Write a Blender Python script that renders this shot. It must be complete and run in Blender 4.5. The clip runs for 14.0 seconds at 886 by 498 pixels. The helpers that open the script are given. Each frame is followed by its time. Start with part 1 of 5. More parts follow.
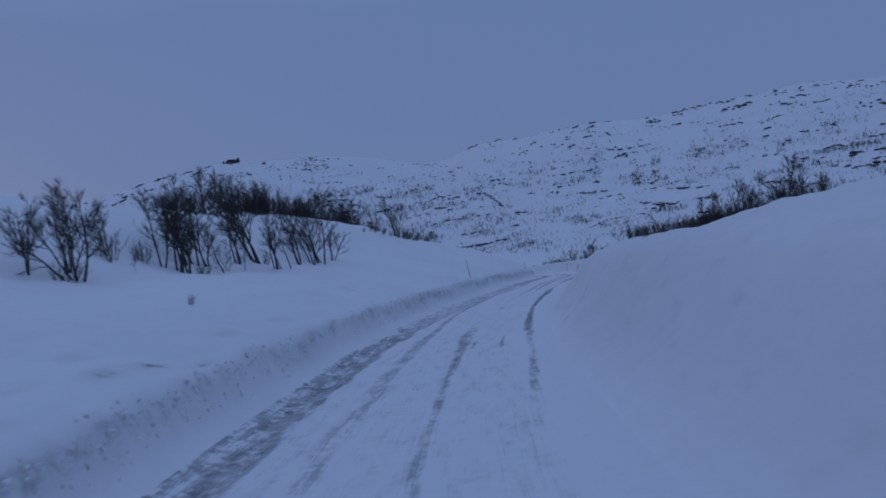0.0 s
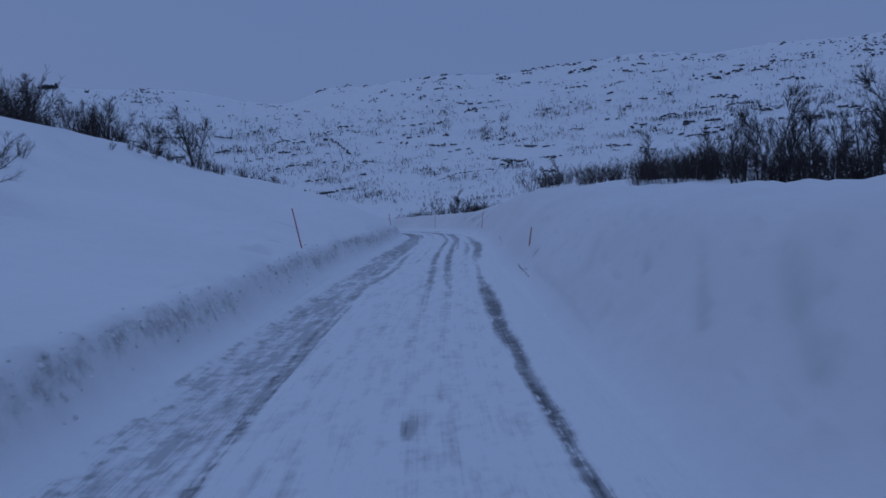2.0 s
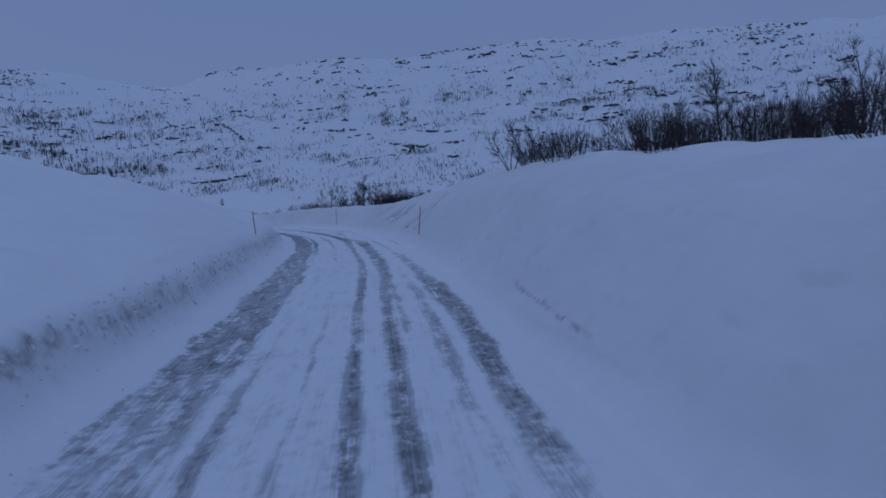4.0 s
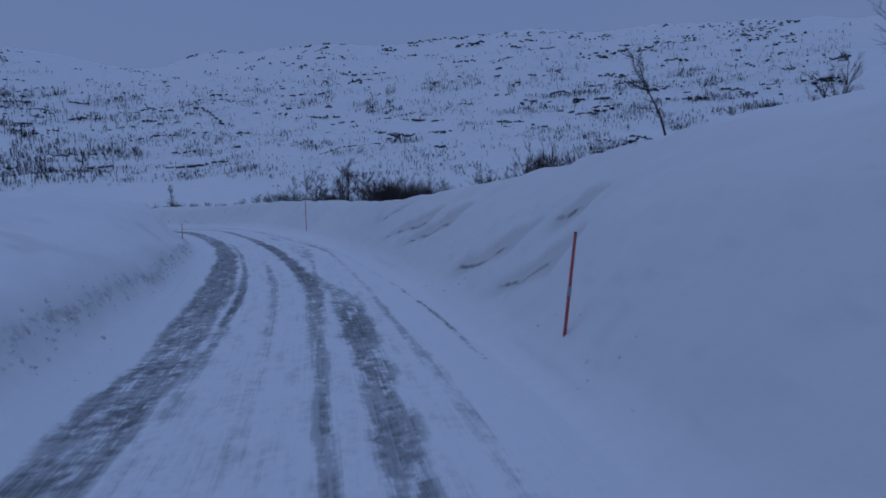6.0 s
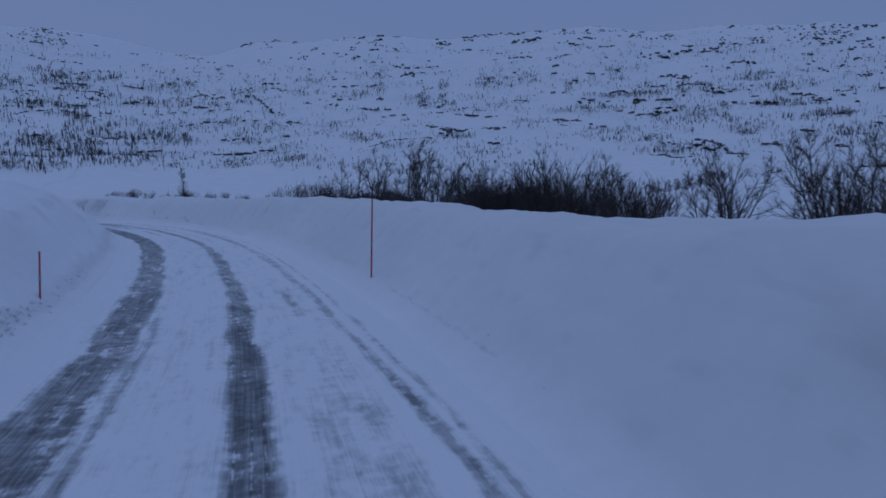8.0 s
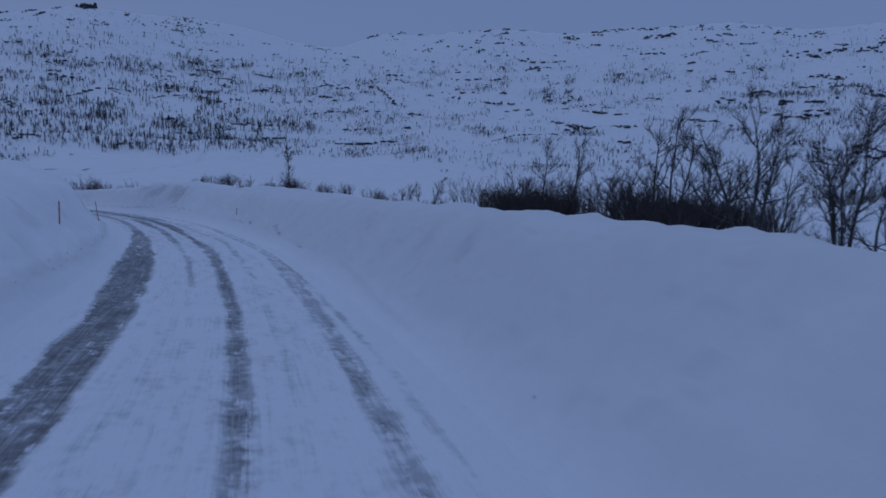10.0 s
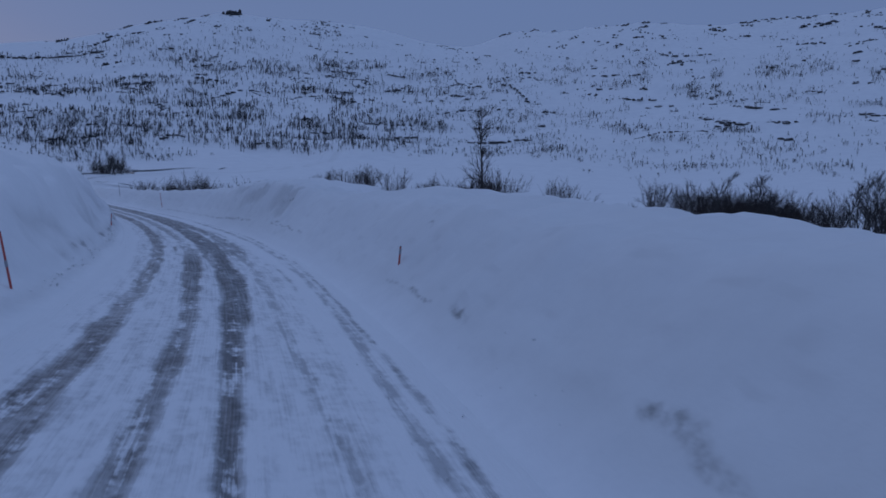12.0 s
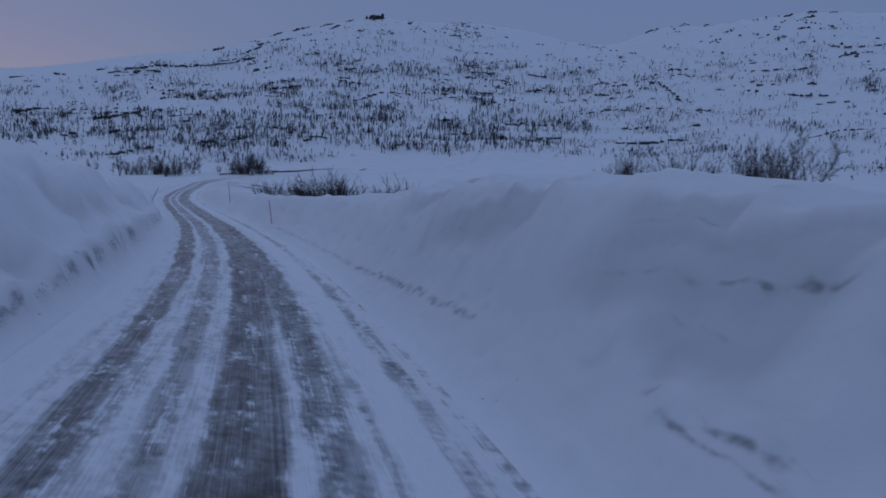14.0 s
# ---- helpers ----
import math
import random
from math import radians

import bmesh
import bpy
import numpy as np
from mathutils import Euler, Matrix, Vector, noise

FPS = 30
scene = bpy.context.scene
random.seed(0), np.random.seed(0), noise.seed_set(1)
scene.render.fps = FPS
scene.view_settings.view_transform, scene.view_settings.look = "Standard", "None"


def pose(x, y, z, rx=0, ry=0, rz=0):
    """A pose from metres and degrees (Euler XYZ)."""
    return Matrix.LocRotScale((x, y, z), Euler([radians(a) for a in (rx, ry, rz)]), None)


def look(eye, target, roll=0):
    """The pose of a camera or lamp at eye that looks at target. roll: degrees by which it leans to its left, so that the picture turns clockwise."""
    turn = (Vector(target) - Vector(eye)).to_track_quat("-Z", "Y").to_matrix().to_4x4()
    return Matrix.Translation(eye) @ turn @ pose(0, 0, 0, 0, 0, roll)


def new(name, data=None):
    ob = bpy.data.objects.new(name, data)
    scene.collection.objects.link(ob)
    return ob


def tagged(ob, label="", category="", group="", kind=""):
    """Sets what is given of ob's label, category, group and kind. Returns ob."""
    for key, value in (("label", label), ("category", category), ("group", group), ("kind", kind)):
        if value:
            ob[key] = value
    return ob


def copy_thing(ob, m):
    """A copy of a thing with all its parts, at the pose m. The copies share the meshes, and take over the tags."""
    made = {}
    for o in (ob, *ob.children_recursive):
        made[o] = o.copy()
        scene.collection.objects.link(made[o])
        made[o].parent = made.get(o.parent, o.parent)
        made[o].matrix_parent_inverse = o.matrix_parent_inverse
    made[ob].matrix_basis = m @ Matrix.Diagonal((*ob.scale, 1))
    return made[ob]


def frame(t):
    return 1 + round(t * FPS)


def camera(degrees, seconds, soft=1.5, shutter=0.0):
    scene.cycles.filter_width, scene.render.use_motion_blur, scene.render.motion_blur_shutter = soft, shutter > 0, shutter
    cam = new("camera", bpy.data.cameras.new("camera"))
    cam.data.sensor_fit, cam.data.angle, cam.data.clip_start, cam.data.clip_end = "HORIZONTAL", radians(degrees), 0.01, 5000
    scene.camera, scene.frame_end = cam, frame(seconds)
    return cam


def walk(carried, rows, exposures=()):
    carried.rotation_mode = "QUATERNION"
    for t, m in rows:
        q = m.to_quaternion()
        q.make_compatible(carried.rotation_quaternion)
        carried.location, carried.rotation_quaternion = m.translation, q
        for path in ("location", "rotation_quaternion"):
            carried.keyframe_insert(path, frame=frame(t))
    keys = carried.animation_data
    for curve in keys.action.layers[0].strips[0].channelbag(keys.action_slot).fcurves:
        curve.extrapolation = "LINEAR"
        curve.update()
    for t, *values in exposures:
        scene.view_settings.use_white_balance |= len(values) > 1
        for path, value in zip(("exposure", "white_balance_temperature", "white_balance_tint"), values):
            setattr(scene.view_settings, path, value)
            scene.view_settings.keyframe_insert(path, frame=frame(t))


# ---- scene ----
cam = camera(60.93, 14.0, soft=1.65, shutter=0.11)
PATH = [
    (0, pose(0.000, -0.000, 2.400, 90.69, 6.44, -0.00)),
    (0.5, pose(-0.188, 7.151, 2.386, 88.63, 6.09, -7.97)),
    (1, pose(0.097, 14.128, 2.339, 86.81, 4.82, -8.89)),
    (1.5, pose(0.596, 20.903, 2.289, 86.17, 4.24, -9.43)),
    (2, pose(1.365, 27.329, 2.233, 85.86, 3.84, -11.77)),
    (2.5, pose(2.350, 33.573, 2.190, 85.53, 3.74, -13.79)),
    (3, pose(3.520, 39.771, 2.151, 85.19, 3.75, -15.88)),
    (3.5, pose(4.860, 45.996, 2.099, 84.77, 4.25, -17.40)),
    (4, pose(6.172, 52.082, 2.041, 84.33, 4.31, -19.34)),
    (4.2, pose(6.683, 54.504, 2.006, 84.34, 4.01, -19.69)),
    (6.3, pose(12.622, 80.804, 1.442, 83.59, 2.69, -20.80)),
    (6.5, pose(13.156, 83.489, 1.364, 83.71, 2.28, -20.70)),
    (7, pose(14.389, 90.290, 1.148, 83.70, 1.72, -20.34)),
    (7.5, pose(15.416, 97.011, 0.921, 83.55, 1.11, -19.43)),
    (8, pose(16.142, 103.803, 0.723, 83.53, 0.73, -17.04)),
    (8.2, pose(16.357, 106.518, 0.647, 83.61, 0.46, -16.03)),
    (9.25, pose(16.860, 121.150, 0.245, 83.42, -0.72, -11.40)),
    (10.3, pose(16.090, 135.912, -0.201, 83.18, -1.79, -6.95)),
    (10.5, pose(15.792, 138.727, -0.309, 83.23, -1.91, -6.02)),
    (11, pose(14.891, 145.743, -0.611, 83.21, -2.17, -3.91)),
    (11.5, pose(13.786, 152.715, -0.915, 83.01, -1.91, -1.34)),
    (12, pose(12.361, 159.685, -1.202, 82.99, -1.44, 1.29)),
    (12.5, pose(10.558, 166.595, -1.483, 83.15, -1.25, 4.02)),
    (13, pose(8.437, 173.644, -1.771, 83.13, -1.43, 6.22)),
    (13.5, pose(6.010, 180.675, -2.062, 83.08, -1.60, 8.55)),
    (14, pose(3.260, 187.727, -2.404, 82.93, -1.36, 11.47)),
]
walk(cam, PATH, [(0, -0.06, 6480, 10), (1, -0.08, 6400, 10), (2.5, -0.09, 6330, 10), (3.5, -0.08, 6400, 10), (4.3, -0.08, 6500, 10), (10, -0.09, 6500, 10), (12.5, -0.09, 6600, 10), (14, -0.10, 6950, 10)])

# ---- world and light: an overcast winter dusk, a last pink glow low over the valley ----
GLOW = radians(-43)
world = bpy.data.worlds.new("dusk")
scene.world = world
world.use_nodes = True
wn, wl = world.node_tree.nodes, world.node_tree.links
wn.clear()
w_out = wn.new("ShaderNodeOutputWorld")
w_bg = wn.new("ShaderNodeBackground")
w_sky = wn.new("ShaderNodeTexSky")
w_sky.sky_type = "NISHITA"
w_sky.sun_disc = False
w_sky.sun_elevation = radians(1.5)
w_sky.sun_rotation = GLOW
w_sky.air_density, w_sky.dust_density, w_sky.ozone_density = 1.0, 1.5, 3.0
w_geo = wn.new("ShaderNodeTexCoord")
w_sep = wn.new("ShaderNodeSeparateXYZ")
w_ramp = wn.new("ShaderNodeValToRGB")
wl.new(w_geo.outputs["Generated"], w_sep.inputs[0])
w_map = wn.new("ShaderNodeMapRange")
w_cloud = wn.new("ShaderNodeTexNoise")
w_cloud.inputs["Scale"].default_value, w_cloud.inputs["Detail"].default_value = 2.2, 4.0
w_flat = wn.new("ShaderNodeMapping")
w_flat.inputs["Scale"].default_value = (1, 1, 3.5)
wl.new(w_geo.outputs["Generated"], w_flat.inputs["Vector"])
wl.new(w_flat.outputs[0], w_cloud.inputs["Vector"])
w_drift = wn.new("ShaderNodeMath")
w_drift.operation = "MULTIPLY_ADD"
w_drift.inputs[1].default_value = 0.30
wl.new(w_cloud.outputs[0], w_drift.inputs[0])
w_map.inputs["From Min"].default_value, w_map.inputs["From Max"].default_value = 0.10, 1.05
wl.new(w_sep.outputs["Z"], w_drift.inputs[2])
wl.new(w_drift.outputs[0], w_map.inputs["Value"])
wl.new(w_map.outputs[0], w_ramp.inputs["Fac"])
els = w_ramp.color_ramp.elements
els[0].position, els[0].color = 0.05, (0.150, 0.208, 0.385, 1)
els[1].position, els[1].color = 1.0, (0.218, 0.318, 0.590, 1)
for at, tone in ((0.20, (0.131, 0.196, 0.386)), (0.40, (0.128, 0.193, 0.383)), (0.60, (0.168, 0.250, 0.475))):
    els.new(at).color = (*tone, 1)
# the glow: a soft patch of thin cloud round the set sun
w_dot = wn.new("ShaderNodeVectorMath")
w_dot.operation = "DOT_PRODUCT"
w_dot.inputs[1].default_value = (math.sin(GLOW), math.cos(GLOW), 0.06)
wl.new(w_geo.outputs["Generated"], w_dot.inputs[0])
w_near = wn.new("ShaderNodeMapRange")
w_near.interpolation_type = "SMOOTHSTEP"
w_near.inputs["From Min"].default_value, w_near.inputs["From Max"].default_value = 0.988, 1.004
w_near.inputs["To Max"].default_value = 0.0
wl.new(w_dot.outputs["Value"], w_near.inputs["Value"])
w_glow = wn.new("ShaderNodeMix")
w_glow.data_type = "RGBA"
wl.new(w_near.outputs[0], w_glow.inputs["Factor"])
wl.new(w_ramp.outputs[0], w_glow.inputs["A"])
w_glow.inputs["B"].default_value = (0.29, 0.225, 0.345, 1)
w_mix = wn.new("ShaderNodeMix")
w_mix.data_type = "RGBA"
w_mix.inputs["Factor"].default_value = 0.012
wl.new(w_glow.outputs["Result"], w_mix.inputs["A"])
wl.new(w_sky.outputs[0], w_mix.inputs["B"])
wl.new(w_mix.outputs["Result"], w_bg.inputs["Color"])
w_bg.inputs["Strength"].default_value = 1.0
wl.new(w_bg.outputs[0], w_out.inputs[0])
sun = new("sun", bpy.data.lights.new("sun", "SUN"))
sun.data.energy, sun.data.angle, sun.data.color = 0.06, radians(40), (1.0, 0.86, 0.85)
sun.matrix_world = look((0, 0, 0), (-math.sin(GLOW), -math.cos(GLOW), -0.35))


# ---- noise and small helpers ----
def lattice(i, j, seed):
    n = (i.astype(np.int64) * 374761393 + j.astype(np.int64) * 668265263 + seed * 974634777) & 0x7FFFFFFF
    n = ((n ^ (n >> 13)) * 1274126177) & 0x7FFFFFFF
    return ((n ^ (n >> 16)) & 0xFFFF) / 32767.5 - 1.0


def vnoise(x, y, seed=0):
    i, j = np.floor(x), np.floor(y)
    a, b = x - i, y - j
    a, b = a * a * a * (a * (a * 6 - 15) + 10), b * b * b * (b * (b * 6 - 15) + 10)
    v00, v10 = lattice(i, j, seed), lattice(i + 1, j, seed)
    v01, v11 = lattice(i, j + 1, seed), lattice(i + 1, j + 1, seed)
    return (v00 * (1 - a) + v10 * a) * (1 - b) + (v01 * (1 - a) + v11 * a) * b


def fbm(x, y, octaves=4, seed=0):
    total, size = 0.0, 1.0
    for k in range(octaves):
        total = total + size * vnoise(x, y, seed + 17 * k)
        x, y, size = x * 2.03 + 11.7, y * 2.03 - 5.3, size * 0.5
    return total


def smooth(a, b, x):
    t = np.clip((x - a) / (b - a), 0, 1)
    return t * t * (3 - 2 * t)


def curve_through(knots):
    """A smooth curve through (place, value) knots, level past its ends."""
    p, v = np.array(knots, float).T
    m = np.gradient(v, p)

    def at(q):
        q = np.clip(q, p[0], p[-1])
        i = np.clip(np.searchsorted(p, q, side="right") - 1, 0, len(p) - 2)
        h = p[i + 1] - p[i]
        s = (q - p[i]) / h
        return ((1 + 2 * s) * (1 - s) ** 2 * v[i] + s * (1 - s) ** 2 * h * m[i]
                + s * s * (3 - 2 * s) * v[i + 1] + s * s * (s - 1) * h * m[i + 1])
    return at


# ---- the lie of the land ----
# the road's middle, from south to north: its place across, and its height
road_x = curve_through([(-400, 30.0), (-60, 2.2), (-30, 0.4), (-12, -0.5), (0, -0.70), (7, -0.84), (14, -0.55), (21, -0.05),
                        (27.3, 0.72), (33.6, 1.70), (39.8, 2.87), (46, 4.21), (54.5, 6.03), (67, 9.05), (80.8, 11.97),
                        (90.3, 13.74), (97, 14.77), (103.8, 15.49), (113, 16.1), (121, 16.2), (129, 15.9), (138.7, 15.14),
                        (145.7, 14.24), (152.7, 13.14), (159.7, 11.71), (166.6, 9.91), (173.6, 7.79), (180.7, 5.36),
                        (187.7, 2.61), (196, -1.1), (207, -6.6), (227, -18.0), (247, -31.0), (268, -44.5), (292, -58),
                        (318, -71), (345, -84), (380, -95), (420, -100), (500, -85)])
road_z = curve_through([(-400, 1.0), (-60, 0.2), (0, 0.0), (21, -0.11), (40, -0.25), (54.5, -0.39), (81, -0.96), (97, -1.48),
                        (106.5, -1.75), (121, -2.20), (136, -2.60), (152.7, -3.31), (166.6, -3.88), (187.7, -4.80),
                        (207, -5.8), (227, -6.8), (247, -7.6), (280, -8.6), (330, -9.6), (420, -10.2)])
# heights of the snow above the road along lines at a set distance beside it
LEFT = [(2.2, curve_through([(-60, 0.0), (320, 0.0)])),
        (2.9, curve_through([(-60, 0.10), (95, 0.12), (112, 0.10), (126, 0.08), (145, 0.15), (170, 0.12), (190, 0.12), (203, 0.2), (320, 0.05)])),
        (3.15, curve_through([(-60, 0.30), (95, 0.32), (108, 0.30), (118, 0.18), (126, 0.16), (145, 0.36), (168, 0.22), (190, 0.20), (203, 0.45), (240, 0.25), (300, 0.1)])),
        (3.45, curve_through([(-60, 0.74), (95, 0.80), (108, 0.66), (118, 0.30), (126, 0.30), (145, 0.60), (168, 0.38), (190, 0.34), (203, 0.95), (240, 0.5), (300, 0.15)])),
        (3.85, curve_through([(-60, 1.16), (50, 1.24), (85, 1.38), (100, 1.35), (119, 0.55), (126, 0.6), (145, 0.9), (168, 0.70), (190, 0.7), (203, 1.25), (240, 0.7), (300, 0.2)])),
        (5.2, curve_through([(-60, 1.7), (50, 1.75), (66, 1.9), (76, 2.1), (90, 2.1), (104, 2.2), (130, 2.1), (150, 2.1), (170, 2.2), (188, 2.6), (205, 2.75), (225, 2.3), (250, 1.6), (272, 1.0), (295, 0.2)])),
        (8.0, curve_through([(-60, 2.4), (36, 2.4), (50, 2.45), (65, 2.9), (78, 3.3), (92, 3.3), (108, 2.8), (125, 2.9), (146, 3.0), (170, 3.1), (186, 3.4), (207, 3.4), (236, 2.7), (270, 0.9), (300, -0.5)])),
        (12.5, curve_through([(-60, 3.2), (20, 3.2), (48, 3.2), (60, 4.0), (72, 4.8), (83, 4.9), (95, 4.1), (112, 2.9), (146, 2.8), (180, 3.2), (220, 3.6), (240, 3.2), (270, 1.6), (300, -0.5)])),
        (20.0, curve_through([(-60, 5.6), (20, 6.2), (45, 7.2), (60, 7.5), (72, 7.3), (82, 7.2), (92, 6.6), (108, 4.6), (125, 2.8), (150, 2.0), (220, 3.0), (250, 2.0), (300, -0.5)])),
        (32.0, curve_through([(-60, 8.6), (20, 8.6), (50, 8.9), (70, 9.0), (90, 8.0), (108, 5.0), (130, 2.0), (200, 1.0), (300, -1.0)])),
        (60.0, curve_through([(-60, 10.0), (30, 9.0), (70, 7.0), (110, 1.0), (200, -2.0), (300, -1.5)]))]
RIGHT = [(2.9, curve_through([(-60, 0.0), (320, 0.0)])),
         (3.3, curve_through([(-60, 0.25), (320, 0.22)])),
         (3.9, curve_through([(-60, 0.9), (42, 0.88), (50, 1.06), (58, 0.88), (84, 0.8), (105, 0.75), (125, 0.65), (175, 0.75), (195, 0.7), (320, 0.5)])),
         (5.4, curve_through([(-60, 2.2), (20, 2.2), (60, 2.05), (80, 2.3), (100, 1.85), (112, 1.85), (130, 1.82), (146, 1.95), (160, 1.9), (170, 1.86), (178, 2.05), (187, 2.08), (192, 2.25), (196, 2.6), (203, 2.6), (210, 2.3), (225, 1.9), (250, 1.5), (300, 0.6)])),
         (8.0, curve_through([(-60, 2.75), (20, 2.75), (40, 2.2), (52, 2.28), (62, 2.42), (84, 3.1), (93, 2.95), (100, 2.42), (107, 2.12), (112, 1.8), (118, 1.56), (124, 1.45), (130, 1.52), (150, 1.75), (160, 1.82), (168, 1.84), (175, 2.06), (181, 2.28), (186, 2.28), (191, 2.02), (198, 2.66), (207, 2.75), (220, 2.1), (250, 1.2), (300, 0.2)])),
         (12.5, curve_through([(-60, 3.2), (20, 3.1), (42, 1.9), (54, 2.15), (66, 2.6), (76, 3.15), (87, 3.6), (95, 3.5), (102, 2.5), (108, 2.1), (112, 1.9), (117, 1.4), (121, 1.15), (130, 0.85), (150, 0.95), (160, 1.1), (167, 0.95), (176, 1.55), (184, 1.9), (191, 1.55), (199, 2.15), (207, 2.7), (220, 2.0), (250, 0.4), (300, -0.3)])),
         (20.0, curve_through([(-60, 3.0), (20, 2.6), (42, 1.3), (54, 1.4), (66, 2.0), (87, 3.2), (102, 2.2), (110, 0.8), (130, -0.3), (166, -0.4), (190, -0.5), (205, -0.2), (250, -0.8), (300, -0.8)])),
         (34.0, curve_through([(-60, 2.0), (45, 1.0), (87, 1.5), (110, -1.0), (166, -1.6), (250, -1.5), (300, -1.0)])),
         (60.0, curve_through([(-60, -2.0), (45, -4.0), (110, -5.0), (166, -4.0), (250, -2.5), (300, -1.5)]))]
# the far hills: height of the crest, and its distance, by the compass bearing in degrees east of north, seen from (0, 100)
crest_z = curve_through([(-180, 60), (-100, 80), (-60, 150), (-45, 185), (-40, 193), (-33, 212), (-27, 222), (-22, 250), (-19, 265), (-15.7, 277), (-12.5, 276),
                         (-9, 290), (-6, 293), (-2, 272), (1, 262), (3.5, 275), (8, 257), (13, 249), (17, 243), (20, 248), (24, 252), (28, 255), (33, 233), (37, 236),
                         (41, 230), (46, 220), (52, 205), (100, 120), (180, 60)])
crest_r = curve_through([(-180, 1500), (-60, 2300), (-40, 2300), (-28, 1900), (-16, 1680), (0, 1900), (10, 1560), (24, 1500), (40, 1450), (180, 1500)])


def ledge_phase(x, y, z):
    return z / 21.0 + 0.9 * fbm(x / 230, y / 230, 3, 13)


def far_land(x, y):
    r = np.hypot(x, y - 100)
    a = np.degrees(np.arctan2(x, y - 100))
    top, way = crest_z(a), crest_r(a)
    s = np.clip((r - 420) / (way - 420), 0, 1.35)
    z = -10.0 + (top + 10.0) * np.where(s < 1, s ** 1.9, 1 - 1.2 * np.maximum(s - 1, 0) ** 1.5)
    rough = smooth(330, 900, r)
    calm = 1 - 0.75 * smooth(0.75, 1.0, s)
    # knolls, and steps in the slope where the rock lies in ledges
    z = z + calm * rough * (12.0 * fbm(x / 260, y / 260, 4, 3) + 4.0 * np.abs(fbm(x / 90 + 7, y / 70, 3, 9)) * smooth(700, 1200, r))
    step = ledge_phase(x, y, z)
    z = z + calm * smooth(520, 700, r) * 3.4 * np.sin(2 * np.pi * step)
    return z + 1.2 * fbm(x / 60, y / 60, 3, 21) * smooth(90, 200, r)


def beside(d, y, lines):
    """Height above the road at the distance d from its middle."""
    h = np.zeros_like(d)
    at = [float(p) for p, _ in lines]
    val = [c(y) for _, c in lines]
    slope = []
    for k in range(len(at)):
        if k == 0:
            slope.append(np.zeros_like(d))
        elif k == len(at) - 1:
            slope.append((val[k] - val[k - 1]) / (at[k] - at[k - 1]))
        else:
            a, b = (val[k] - val[k - 1]) / (at[k] - at[k - 1]), (val[k + 1] - val[k]) / (at[k + 1] - at[k])
            slope.append(np.where(a * b > 0, 2 * a * b / (a + b + 1e-9 * np.sign(a + b + 1e-12)), 0.0))
    for k in range(len(at) - 1):
        w = at[k + 1] - at[k]
        s = (d - at[k]) / w
        v = ((1 + 2 * s) * (1 - s) ** 2 * val[k] + s * (1 - s) ** 2 * w * slope[k]
             + s * s * (3 - 2 * s) * val[k + 1] + s * s * (s - 1) * w * slope[k + 1])
        h = np.where((d >= at[k]) & (d < at[k + 1]), v, h)
    return np.where(d >= at[-1], val[-1], h)


def shear(u):
    return 1 - smooth(60, 500, np.abs(u))


def plan_x(u, y):
    return u + road_x(y) * shear(u)


def across(x, y):
    u = x - road_x(y)
    for _ in range(12):
        u = x - road_x(y) * shear(u)
    return u


# scrapes that the plough's wing left in the right bank: far end along and across, near end along and across, depth
SCRAPES = [(100.6, 3.68, 96.2, 4.80, 0.14), (104.2, 3.72, 98.9, 4.74, 0.12), (107.3, 4.3, 105.0, 5.3, 0.08), (92.9, 3.56, 89.5, 4.45, 0.10),
           (89.2, 4.84, 87.8, 5.25, 0.08), (89.5, 3.62, 86.9, 4.35, 0.10), (197.4, 4.45, 193.3, 4.88, 0.13), (196.9, 4.85, 194.9, 5.18, 0.10),
           (195.4, 4.52, 193.2, 4.44, 0.06), (206.5, 4.8, 203.0, 5.6, 0.08), (203.6, 4.42, 198.7, 5.0, 0.09)]
# streaks of road dirt and slides of grey snow on the right bank: one end along and across, the other, width, strength
STREAKS = [(46.3, 3.24, 50.5, 3.29, 0.024, 0.7), (44.2, 3.27, 46.3, 3.24, 0.03, 0.25), (171.6, 3.60, 173.8, 3.65, 0.045, 0.45), (172.7, 3.68, 173.9, 3.65, 0.07, 0.5), (173.8, 3.65, 175.3, 3.57, 0.06, 0.4),
           (192.2, 3.95, 193.5, 3.93, 0.045, 0.6), (194.9, 4.80, 193.0, 4.88, 0.03, 0.6), (195.8, 5.04, 195.1, 5.23, 0.035, 0.35), (165.9, 3.77, 164.7, 3.76, 0.12, 0.55), (171.2, 3.70, 170.0, 3.64, 0.10, 0.5), (188.2, 3.78, 187.0, 3.76, 0.08, 0.4), (194.0, 3.87, 188.5, 3.78, 0.05, 0.45), (166.0, 3.78, 162.7, 3.47, 0.08, 0.45), (194.1, 4.0, 194.3, 4.04, 0.06, 0.6), (198.0, 3.83, 207.0, 3.53, 0.09, 0.5), (207.0, 3.53, 226.0, 3.45, 0.10, 0.35),
           (157.6, 3.33, 159.6, 3.42, 0.035, 0.55), (60.0, 3.4, 66.0, 3.5, 0.06, 0.4), 
           (175.6, 4.70, 175.8, 4.80, 0.07, 0.8), (47.6, 3.75, 48.4, 3.6, 0.16, 0.5), 
           (109.0, 4.30, 109.1, 4.36, 0.07, 0.6), (112.0, 3.35, 120.0, 3.4, 0.05, 0.3)]

